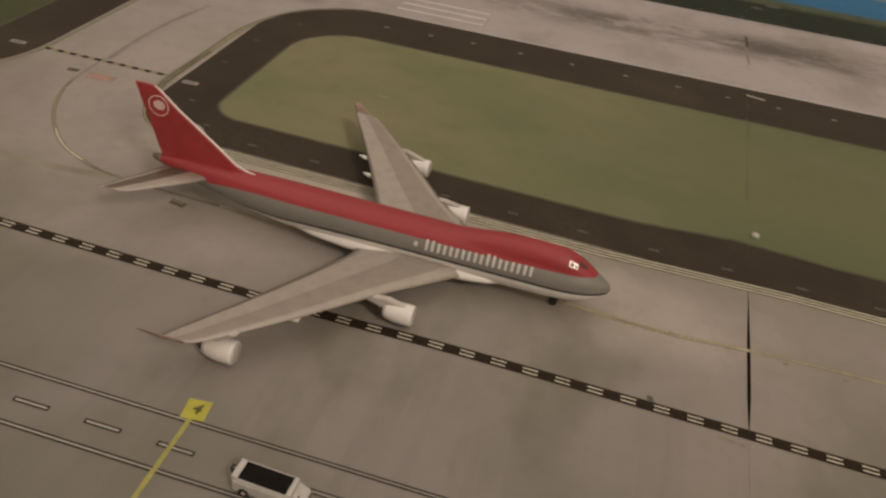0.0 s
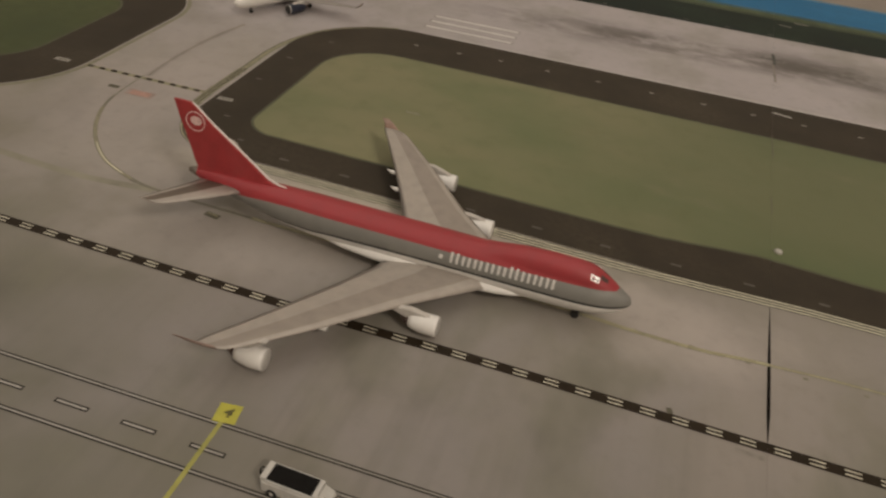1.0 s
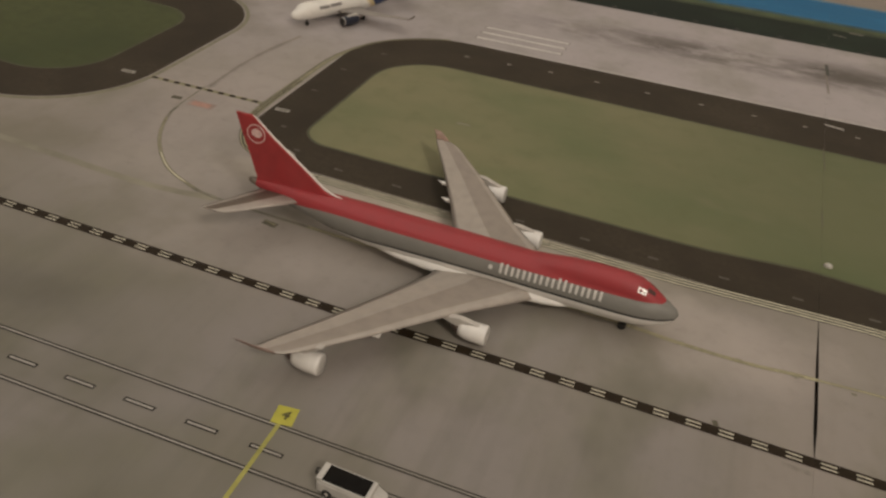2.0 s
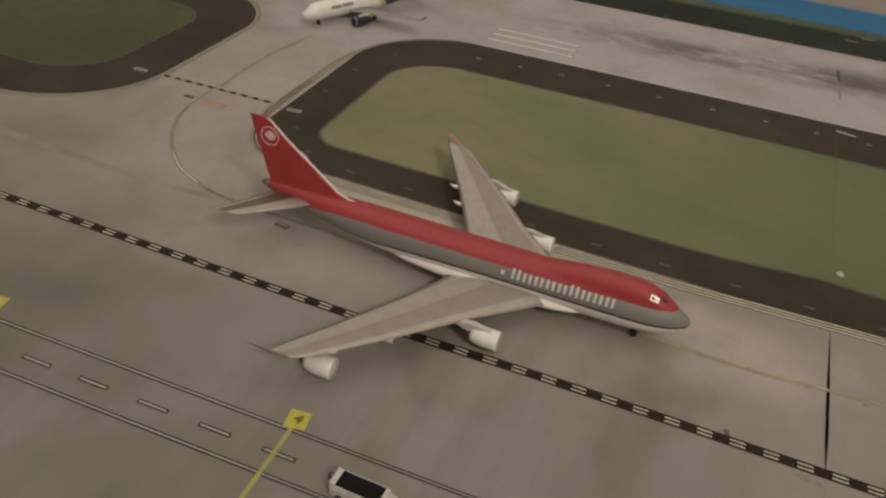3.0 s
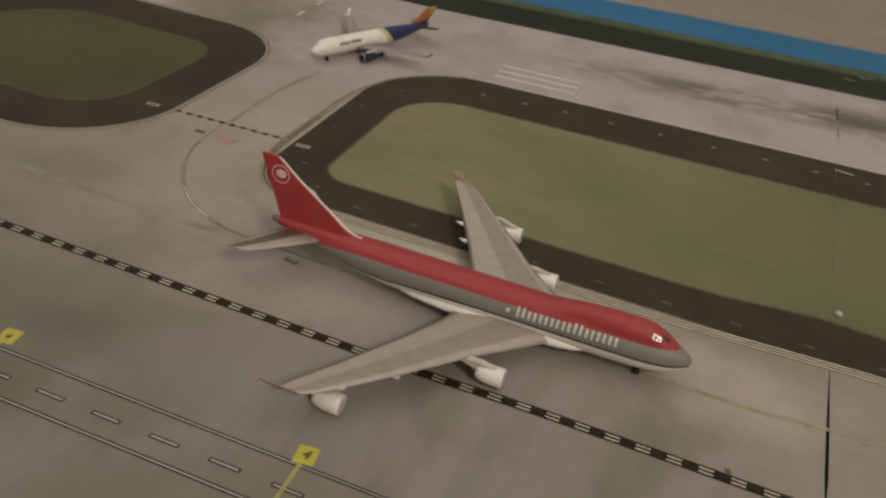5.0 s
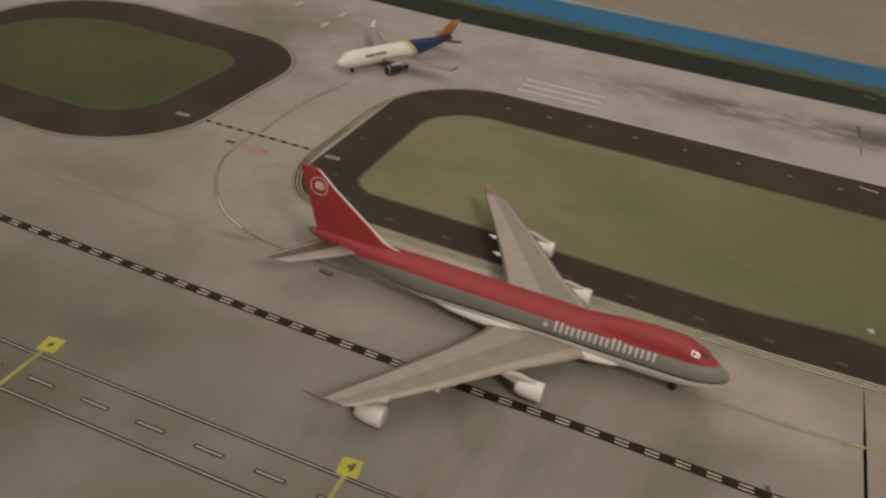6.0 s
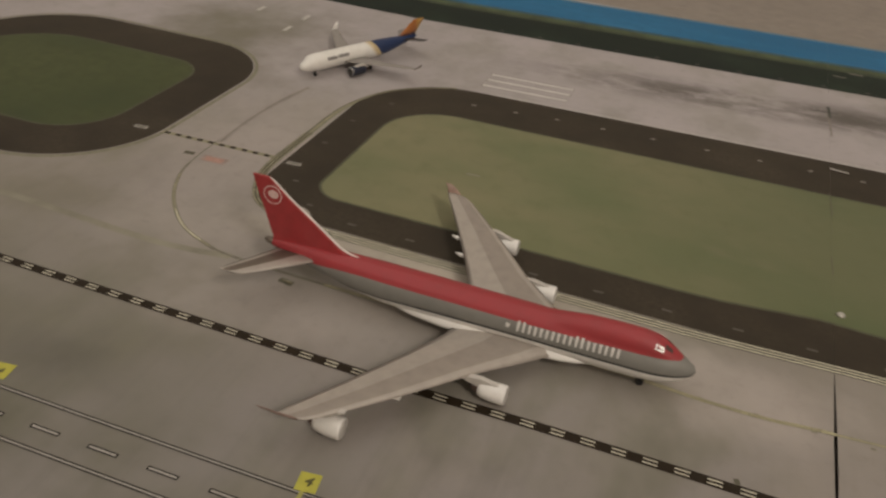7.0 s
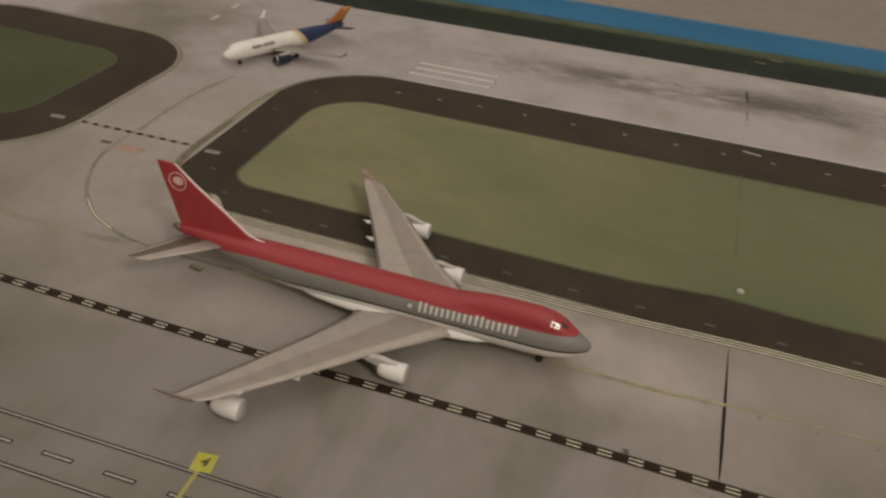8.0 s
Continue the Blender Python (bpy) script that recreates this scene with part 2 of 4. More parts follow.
def offset_outline(points, d):
    """A closed outline moved outwards by d."""
    out, n = [], len(points)
    for i, (x, y) in enumerate(points):
        (ax, ay), (bx, by) = points[i - 1], points[(i + 1) % n]
        l = math.hypot(bx - ax, by - ay) or 1
        out.append((x + (by - ay) / l * d, y - (bx - ax) / l * d))
    return out


# ---------------------------------------------------------------- room and table
def room():
    wall = plain("wall_paint", (0.60, 0.555, 0.50), 0.8, 0, 0.06, 6.0)
    top = printed_paper("table_laminate", (0.295, 0.255, 0.222), (0.265, 0.23, 0.198), (0.32, 0.28, 0.245), 9.0, None, 0.5)
    wood = plain("floor_boards", (0.22, 0.14, 0.08), 0.5, 0, 0.35, 9.0)
    spec = (("floor", -3050, 2000, -2000, 1700, -760, -740, wood), ("ceiling", -3050, 2000, -2000, 1700, 2400, 2420, wall),
            ("wall_south", -3050, 2000, -2100, -2000, -740, 2400, wall), ("wall_north", -3050, 2000, 1700, 1800, -740, 2400, wall),
            ("wall_west", -3150, -3050, -2000, 1700, -740, 2400, wall), ("wall_east", 2000, 2100, -2000, 1700, -740, 2400, wall))
    labels = {"floor": "brown wooden room floor under the table", "ceiling": "plain cream painted room ceiling"}
    for name, *b, m in spec:
        ob = link(name, box(bmesh.new(), *b), m)
        tagged(ob, labels.get(name, "plain cream painted wall of the room"), name.split("_")[0], "", "structure")
    table = empty("table")
    part("tabletop", box(bmesh.new(), -900, 900, -500, 900, -30, -3.05, 2.0), top, table)
    for x in (-850, 850):
        for y in (-450, 850):
            part("leg", box(bmesh.new(), x - 30, x + 30, y - 30, y + 30, -740, -30.2, 3.0), top, table)
    tagged(table, "grey-beige laminate table carrying the model airport", "table")


room()

# ---------------------------------------------------------------- the printed airport
mats = {}


def mat_outline(side):
    """One sheet of the airport. The joint gapes a little in front."""
    ys = [-420, -200, -60, -36, -20, 0, 20, 34, 42, 70, 160, 260, 474]
    gap = lambda y: 0.62 * max(0.0, min(1.0, (y + 36) / 14, (44 - y) / 40)) + 0.02
    if side == "left":
        edge = [(SEAM(y) - gap(y), y) for y in ys]
        return [(-760, -420)] + edge + [(-760, 474)]
    edge = [(SEAM(y) + gap(y), y) for y in ys]
    return [(760, 474)] + [(760, -420)] + edge


for side in ("left", "right"):
    bm = bmesh.new()
    f = sheet(bm, mat_outline(side), 0)
    g = bmesh.ops.extrude_face_region(bm, geom=[f])
    bmesh.ops.translate(bm, verts=[v for v in g["geom"] if isinstance(v, bmesh.types.BMVert)], vec=(0, 0, -0.003))
    bm.normal_update()
    # black cut edges put the shade of the gaping joint into the boards' colour
    for face in bm.faces:
        face.material_index = int(abs(face.normal.z) < 0.5)
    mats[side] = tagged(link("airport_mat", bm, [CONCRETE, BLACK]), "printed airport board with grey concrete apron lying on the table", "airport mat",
                        "sheets of the airport ground", "structure")


def warp(bm):
    """The sheets were laid a touch askew towards the back."""
    for v in bm.verts:
        if v.co.y > 0.06:
            v.co.y += 0.28 * min(v.co.y - 0.06, 0.26) * max(-0.15, min(0.30, v.co.x))


def ink(name, bm, material, label="", askew=True):
    """Print a flat layer on both sheets, cut at their joint."""
    if askew:
        warp(bm)
    a, b = Vector((SEAM(-420), -420, 0)) * MM, Vector((SEAM(474), 474, 0)) * MM
    d = b - a
    normal = Vector((d.y, -d.x, 0)).normalized()
    for side, sign in (("left", 1), ("right", -1)):
        c = bm.copy()
        bmesh.ops.bisect_plane(c, geom=c.verts[:] + c.edges[:] + c.faces[:], dist=1e-7, plane_co=a - normal * (0.00003 * sign), plane_no=normal * sign, clear_outer=True)
        if len(c.faces):
            c.normal_update()
            for face in c.faces:
                if face.normal.z < 0:
                    face.normal_flip()
            me = bpy.data.meshes.new(name)
            c.to_mesh(me)
            me.materials.append(material)
            ob = new(name, me)
            ob.parent = mats[side]
            tagged(ob, label)
        c.free()
    bm.free()


def rect(name, x0, x1, y0, y1, z, material, label="", askew=True):
    xs = [x0] + [x for x in (-150, 0, 150, 300) if x0 < x < x1] + [x1]
    bm = bmesh.new()
    sheet(bm, [(x, y0) for x in xs] + [(x, y1) for x in xs[::-1]], z)
    ink(name, bm, material, label, askew)


def bar(name, x, y, length, width, z, material, angle=0.0, label="", askew=True):
    """A short printed bar about its centre."""
    c, s = math.cos(radians(angle)), math.sin(radians(angle))
    bm = bmesh.new()
    sheet(bm, [(x + u * c - v * s, y + u * s + v * c) for u, v in ((-length / 2, -width / 2), (length / 2, -width / 2), (length / 2, width / 2), (-length / 2, width / 2))], z)
    ink(name, bm, material, label, askew)


def stroke(name, points, width, z, material, label="", askew=True):
    bm = bmesh.new()
    strip(bm, points, width, z)
    ink(name, bm, material, label, askew)


def smooth_path(points, per=8):
    """A Catmull-Rom line through points."""
    out = []
    for i in range(len(points) - 1):
        p = [Vector(points[max(0, min(len(points) - 1, i + k))]) for k in (-1, 0, 1, 2)]
        for k in range(per):
            u = k / per
            q = 0.5 * (2 * p[1] + (p[2] - p[0]) * u + (2 * p[0] - 5 * p[1] + 4 * p[2] - p[3]) * u * u + (3 * p[1] - p[0] - 3 * p[2] + p[3]) * u ** 3)
            out.append((q.x, q.y))
    return out + [points[-1]]


ISLAND = rounded(-127.5, 900, 43.8, 234, (34, 0, 0, 58))
LAWN = rounded(-101.5, 900, 67.0, 192, (16, 0, 0, 36))
ISLAND_2 = rounded(-402, -200.8, 33, 219.5, (75, 62, 52, 70))
LAWN_2 = rounded(-382, -231, 64, 181, (56, 36, 24, 58))


def refine(points, step=20.0):
    """A closed outline with long edges cut into steps."""
    out = []
    for (ax, ay), (bx, by) in zip(points, points[1:] + points[:1]):
        n = max(1, int(math.hypot(bx - ax, by - ay) / step))
        out += [(ax + (bx - ax) * i / n, ay + (by - ay) * i / n) for i in range(n)]
    return out


EDGE_Y = lambda x: 40.2 + max(0.0, min(3.4, (x - 85) * 0.05))     # middle of the triple line in front of the lawn


def wavy(points):
    """The lawn's front edge swells back a little near the joint."""
    out = []
    for x, y in points:
        if y < 80 and x > 90:
            y += 6.0 * (x - 90) / 48 if x < 138 else max(3.6, 6.0 - 0.09 * (x - 138))
        out.append((x, y))
    return out


def airport_print():
    clip = lambda pts: [(min(x, 755), y) for x, y in pts]
    for outer, inner, askew, grass in ((ISLAND, LAWN, True, GRASS), (ISLAND_2, LAWN_2, False, GRASS_2)):
        bm = bmesh.new()
        sheet(bm, refine(clip(outer)), 0.06)
        ink("asphalt_verge", bm, ASPHALT, "dark brown asphalt border round the grass", askew)
        bm = bmesh.new()
        sheet(bm, wavy(refine(clip(offset_outline(inner, -0.4)))), 0.08)
        ink("grass_fringe", bm, FRINGE, "dark blurred green edge of the grass", askew)
        bm = bmesh.new()
        sheet(bm, wavy(refine(clip(offset_outline(inner, -1.8)))), 0.10)
        ink("grass_island", bm, grass, "olive green mottled grass", askew)
    rect("far_verge", -755, 755, 357, 410, 0.06, VERGE, "dark green bank beyond the runway")
    rect("moss_edge", -755, 755, 405.5, 413.5, 0.08, MOSS, "thin yellow-green edge of the bank")
    rect("moss_shade", -755, 755, 413.4, 419.0, 0.085, MOSS_SHADE, "dark blue-green edge of the water")
    rect("moss_shade", -755, 755, 400.5, 405.6, 0.08, MOSS_DEEP, "deep green edge of the bank")
    rect("sea", -755, 755, 410, 469, 0.07, SEA, "bright blue water along the mat's edge")
    rect("sea_rim", -755, 755, 468, 473, 0.075, SEA_RIM, "paler blue rim of the water")
    rect("runway_edge_line", -60, 755, 234.6, 236.0, 0.09, WHITE, "thin white runway edge line")

    # lines round the first island: three cream lines in front, two olive ones round the corner
    front = [(x, EDGE_Y(x)) for x in range(755, -88, -12)]
    turn = smooth_path([(-86, 40.6), (-102, 43.5), (-118, 51), (-128, 68), (-131.8, 88), (-131.8, 130), (-131.5, 160), (-128, 182), (-118, 206), (-102, 222), (-82, 233)], 6)
    stroke("edge_band", front, 5.4, 0.075, EDGE_INK)
    for dy in (-1.75, 0.0, 1.75):
        stroke("edge_line", [(x, y + dy) for x, y in front], 0.68, 0.095, PAVE_CREAM)
    stroke("edge_band", turn, 3.8, 0.055, EDGE)
    stroke("edge_line", turn, 0.6, 0.085, LINE)
    stroke("edge_line", [(x - 1.4, y - 0.4) for x, y in turn], 0.5, 0.085, INK)
    corner = [p for p in turn if p[1] < 132]
    stroke("edge_band", corner, 4.6, 0.0875, EDGE_INK)
    for shift in (-1.6, 0.0, 1.6):
        side = []
        for (x, y), (ax, ay), (bx, by) in zip(corner, corner[:1] + corner, corner[1:] + corner[-1:]):
            d = math.hypot(bx - ax, by - ay)
            side.append((x - (by - ay) / d * shift, y + (bx - ax) / d * shift))
        stroke("edge_line", side, 0.7, 0.098, LINE)
    olive = offset_outline(ISLAND_2, 2.2)
    stroke("edge_band", olive + olive[:1], 2.2, 0.055, EDGE, "", False)

    # taxiway centre lines
    centre = smooth_path([(-168, 150), (-169, 110), (-168, 74), (-164.5, 55), (-154, 35), (-138, 18), (-122, 9.6), (-104, 5.2), (-60, 4.4), (20, 4.2), (70, 3.6), (92, 2.4), (116, 2.6), (139, 5.0), (200, 7.6), (420, 9), (755, 9)], 8)
    stroke("centre_line_edge", [p for p in centre if p[0] < -55 and p[1] < 70], 1.3, 0.06, INK)
    stroke("centre_line", [p for p in centre if p[0] < -55 and p[1] < 96], 0.75, 0.09, FADED)
    stroke("centre_line_edge", [p for p in centre if p[0] < -112 and p[1] < 56], 1.7, 0.07, INK)
    for shift in (-0.45, 0.45):
        stroke("centre_line", [(x + 0.7 * shift, y + 0.7 * shift) for x, y in centre if x < -116 and y < 56], 0.34, 0.10, LINE)
    stroke("centre_line", [p for p in centre if p[0] < -121 and p[1] < 28], 0.42, 0.105, CREAM)
    stroke("centre_line_edge", [p for p in centre if -62 < p[0] < 140], 1.9, 0.06, INK)
    for shift in (-0.45, 0.45):
        stroke("centre_line", [(x, y + shift) for x, y in centre if -62 < x < 140], 0.5, 0.092, PAVE_LINE)
    stroke("centre_line_edge", [p for p in centre if 134 < p[0] < 300], 1.5, 0.06, FADED)
    stroke("centre_line", [p for p in centre if p[0] > 134], 0.9, 0.085, LINE)
    trail = smooth_path([(-167, 95), (-168.5, 118), (-168, 146), (-165.5, 168), (-162, 188)], 8)
    for width, z, tone in ((4.2, 0.045, TRAIL_SOFT), (1.6, 0.052, TRAIL)):
        stroke("tyre_trail", trail, width, z, tone, "brown rubber trail along the taxiway")
    stroke("centre_line", smooth_path([(-104, 4.6), (-124, 1.5), (-147, 0.2), (-205, 2.6), (-300, 4), (-420, 5)], 6), 3.8, 0.055, WEST)
    for x in (92, 112, 131.5, 151, 171, 191):
        bar("lamp_mark", x, 3.2, 1.8, 1.2, 0.07, FADED)

    # holding line between the islands
    stroke("holding_line", [(-200, 89.2), (-134, 92.2)], 2.6, 0.06, HOLD, "", False)
    for i in range(10):
        bar("holding_dash", -197 + 6.55 * i, 89.5 + 0.27 * i, 3.1, 2.2, 0.09, BLACK, 2.4, "", False)
    bar("pavement_label", -173.5, 75.6, 5.6, 3.0, 0.09, INK, 4, "dark unreadable painted label", False)
    bar("label_blur", -158.5, 75.0, 14.0, 6.4, 0.06, BLUSH, 2, "", False)
    bar("pavement_label", -158.5, 75.0, 10.0, 4.2, 0.085, PINK, 4, "faded red painted label", False)
    bar("pavement_label", -74.5, -0.8, 6.4, 3.0, 0.09, INK, -8, "dark unreadable painted label", False)
    bar("label_stripe", -74.5, -0.2, 4.6, 0.7, 0.12, LINE, -8, "", False)
    bar("pavement_label", 132.5, -40.4, 9.0, 1.8, 0.08, FAINT, -3, "faded unreadable painted label", False)
    bar("pavement_label", 107.2, -32.2, 1.9, 2.6, 0.08, INK, 20, "small dark painted mark", False)
    for x, y in ((-213, 88.6), (-121.6, 90.8)):
        bar("sign_mark", x, y, 7.8, 3.2, 0.09, CHALK, 4, "small white painted sign panel", False)
        bar("sign_bar", x, y, 5.0, 0.8, 0.12, INK, 4, "", False)
    # little painted lights on the asphalt
    for k in range(12):
        bar("verge_light", -13 + 29.2 * k + 1.5 * math.sin(5 * k), 216.5, 2.8, 1.3, 0.10, CHALK, 2 + 6 * math.sin(3 * k))
        bar("verge_light", -70 + 28.8 * k, 51.4, 4.2, 1.2, 0.10, PALE, 0)
        bar("verge_light", -90 + 29.2 * k, 362.0, 3.0, 1.6, 0.10, PALE, 2)
    for x, y in ((-38, 214.5), (-64, 213)):
        bar("verge_light", x, y, 2.8, 1.3, 0.10, CHALK, 4)
    for x, y in ((-108, 190), (-118, 156), (-119, 122), (-112, 76), (-95, 58)):
        bar("verge_light", x, y, 3.0, 1.2, 0.10, PALE, 2)
    bar("verge_stripe", 148.5, 231.2, 10.5, 1.5, 0.12, WHITE, -10, "short white stripe on the asphalt", False)
    bar("verge_stripe", 149.5, 229.4, 10.0, 0.8, 0.125, BLACK, -10, "", False)
    bar("grass_fleck", -35.5, 125.0, 7.0, 1.1, 0.13, FAINT, 4, "pale scuff on the grass")

    # runway threshold bars and far dashes
    for y in (246.0, 256.3, 266.2):
        bar("threshold_edge", -42, y, 56.5, 4.6, 0.065, FAINT, 3.0, "", False)
        bar("threshold_bar", -42, y, 55.0, 3.2, 0.09, THRESHOLD, 3.0, "white runway threshold bar", False)
    for x, y in ((-226.3, 270), (-227, 299.3), (-265, 299)):
        bar("runway_dash", x, y, 3.2, 11.0, 0.09, WHITE, 2, "white runway dash", False)

    # black and cream chequered line
    CHEQ = lambda x: -36.4 - 0.9 * math.tanh(-(x - 20) / 25.0)
    stroke("chequer_band", [(x, CHEQ(x)) for x in range(-750, 760, 10)], 4.3, 0.06, BLACK, "black band of the chequered stand line")
    for k in range(-26, 34):
        x = 48.3 + 10.45 * k
        if abs(x - SEAM(-36)) < 3:
            x += 0.5
        for dy in (-0.85, 0.85):
            bar("chequer_dash", x, CHEQ(x) + dy, 4.9, 0.52, 0.09, CHEQ_CREAM)

    # service road
    for y in (-93.0, -110.8):
        along = [(x, y + 0.014 * (x + 20)) for x in range(-750, 760, 30)]
        stroke("road_line_edge", along, 1.7, 0.06, ROAD_EDGE)
        stroke("road_line", along, 0.5, 0.09, ROAD, "worn white service road edge line")
    for k in range(-14, 18):
        x = -37.1 + 21.7 * k
        bar("road_dash_edge", x, -103.0 + 0.014 * (x + 37), 11.0, 1.8, 0.06, ROAD_EDGE, 0.8)
        bar("road_dash", x, -103.0 + 0.014 * (x + 37), 9.8, 0.66, 0.09, ROAD, 0.8)

    # yellow stand leads
    for x in (-134.4, -17.2):
        bar("stand_box", x, -88.6, 6.9, 7.3, 0.11, TAXI, 8, "yellow stand number box", False)
        stroke("stand_line", [(x, -92.2), (x + 0.5, -125), (x + 4, -330)], 1.4, 0.105, LEAD, "yellow stand lead-in line", False)
    bm = bmesh.new()
    sheet(bm, [(-135.5, -88.7), (-134.5, -90.2), (-133.3, -88.9), (-133.9, -87.1)], 0.14)
    ink("stand_number_bar", bm, NUMBER, "dark unreadable stand number", False)
    text = bpy.data.curves.new("stand_number", "FONT")
    text.offset = 0.00016
    text.body, text.size, text.align_x, text.align_y = "4", 5.0 * MM, "CENTER", "CENTER"
    glyph = bpy.data.objects.new("stand_number", text)
    me = bpy.data.meshes.new_from_object(glyph)
    bpy.data.objects.remove(glyph)
    me.materials.append(NUMBER)
    me.transform(pose(-0.0170, -0.0884, 0.00014, 0, 0, -6))
    number = new("stand_number", me)
    number.parent = mats["left"]
    tagged(number, "dark painted stand number 4")
    # thin dark bars along the joint on the lawn
    for y, length in ((186, 26), (122, 16)):
        bar("seam_smear", SEAM(y), y, 0.55, length, 0.13, INK, 1.2, "", False)
    # torn paper at the joint, by the bank
    bar("seam_smear", 145.6, 322, 2.2, 20, 0.05, SMUDGE, 2, "dark smudge over the joint", False)
    bar("seam_smear", 145.4, 301, 1.2, 40, 0.045, TRAIL, 2, "", False)
    bar("seam_smear", 143.5, 321.5, 15.0, 1.6, 0.055, SMUDGE, 4, "", False)
    bar("torn_paper", 155, 399.6, 8.5, 1.8, 0.14, FAINT, -6, "torn white paper edge", False)
    bar("torn_paper", 167, 411.4, 10.0, 2.0, 0.14, FAINT, 4, "torn white paper edge", False)


TRAIL_SOFT = plain("rubber_trail_edge", (0.338, 0.304, 0.278), 0.5, 0, 0.25, 60)
TRAIL = plain("rubber_trail", (0.255, 0.222, 0.190), 0.5, 0, 0.3, 60)
FADED = plain("ink_faded_olive", (0.22, 0.205, 0.15), 0.5, 0, 0.3)
CHALK = plain("ink_chalk", (0.34, 0.32, 0.285), 0.5, 0, 0.3)
FAINT = plain("ink_faint", (0.25, 0.225, 0.195), 0.45, 0, 0.25)
PALE = plain("ink_pale", (0.092, 0.084, 0.072), 0.45, 0, 0.25)
MOSS_SHADE = plain("ink_moss_shade", (0.030, 0.105, 0.145), 0.5, 0, 0.4, 60)
MOSS_DEEP = plain("ink_moss_deep", (0.036, 0.052, 0.024), 0.5, 0, 0.4, 60)
MOSS = plain("ink_moss", (0.066, 0.098, 0.034), 0.45, 0, 0.5, 60)
SEA_RIM = plain("ink_sea_rim", (0.09, 0.20, 0.30), 0.45, 0, 0.3, 60)
FRINGE = plain("ink_fringe", (0.075, 0.078, 0.042), 0.5, 0, 0.3, 120)
SMUDGE = plain("ink_smudge", (0.075, 0.075, 0.065), 0.5, 0, 0.4, 200)


def worn_ink(name, fresh, worn):
    """Road paint that wears off along the road, unevenly."""
    m, t, b = nodes(name, 0.5, 0, 0.3)
    p = place(t)
    sep = t.nodes.new("ShaderNodeSeparateXYZ")
    t.links.new(p, sep.inputs[0])
    c = mix(t, ramp(t, cloud(t, p, 60.0, 3.0, 0.6), 0.35, 0.75), fresh, mix(t, 0.30, fresh, worn))
    c = mix(t, ramp(t, sep.outputs[0], -0.032, 0.004), c, worn)
    t.links.new(c, b.inputs["Base Color"])
    return m


ROAD = worn_ink("ink_road_white", (0.42, 0.395, 0.36), (0.27, 0.252, 0.222))
ROAD_EDGE = worn_ink("ink_road_edge", (0.016, 0.013, 0.010), (0.032, 0.027, 0.021))
NUMBER = plain("ink_number", (0.10, 0.09, 0.025), 0.5, 0, 0.2, 300)
WEST = plain("ink_west_olive", (0.282, 0.262, 0.202), 0.5, 0, 0.35, 40)
LEAD = plain("ink_lead_yellow", (0.40, 0.38, 0.095), 0.5, 0, 0.3, 100)
THRESHOLD = plain("ink_threshold_white", (0.62, 0.59, 0.565), 0.5, 0, 0.12, 100)
HOLD = plain("ink_holding_yellow", (0.285, 0.265, 0.165), 0.5, 0, 0.35, 200)
BLUSH = plain("ink_blush", (0.345, 0.262, 0.232), 0.5, 0, 0.2, 200)
EDGE_INK = plain("ink_edge_black", (0.014, 0.012, 0.008), 0.5, 0, 0.3, 200)
airport_print()


# a pale dome stands in for the lamp's glint where the mats join
def glint_dome():
    bm = bmesh.new()
    bmesh.ops.create_uvsphere(bm, u_segments=20, v_segments=10, radius=1.8 * MM)
    for v in bm.verts:
        v.co.z = max(v.co.z, 0) * 0.9
        v.co.x *= 1.1 + 0.1 * math.sin(300 * v.co.y)
    ob = link("glint_dome", bm, plain("glint_pale", (0.42, 0.40, 0.35), 0.15, 0, 0.1), None, "", True)
    ob.matrix_world = pose(0.1433, 0.0815, 0.0001)
    tagged(ob, "small pale glossy dome standing in for a lamp glint on the joint of the mats", "glue dot")


glint_dome()


# ---------------------------------------------------------------- the large airliner
def ring(zc, r, zu, ru, n=40):
    """A section of the hull: the main tube and the upper lobe, seen from the main tube's axis."""
    out = []
    for i in range(n):
        a = 2 * math.pi * i / n
        dy, dz = math.sin(a), math.cos(a)
        d = r
        if ru > 0:
            h = zu - zc
            disc = (dz * h) ** 2 - h * h + ru * ru
            if disc >= 0:
                d = max(d, dz * h + math.sqrt(disc))
        out.append((dy * d, zc + dz * d))
    return out


def loft(bm, sections):
    rows = [[bm.verts.new((x * MM, y * MM, z * MM)) for y, z in ringp] for x, ringp in sections]
    n = len(rows[0])
    for a, b in zip(rows, rows[1:]):
        for i in range(n):
            bm.faces.new((a[i], a[(i + 1) % n], b[(i + 1) % n], b[i]))
    bm.faces.new(rows[0][::-1])
    bm.faces.new(rows[-1])


def lerp_table(table, x):
    for (x0, *a), (x1, *b) in zip(table, table[1:]):
        if x <= x1:
            f = max(0, (x - x0) / (x1 - x0))
            f2 = f
            return [p + (q - p) * f2 for p, q in zip(a, b)]
    return list(table[-1][1:])


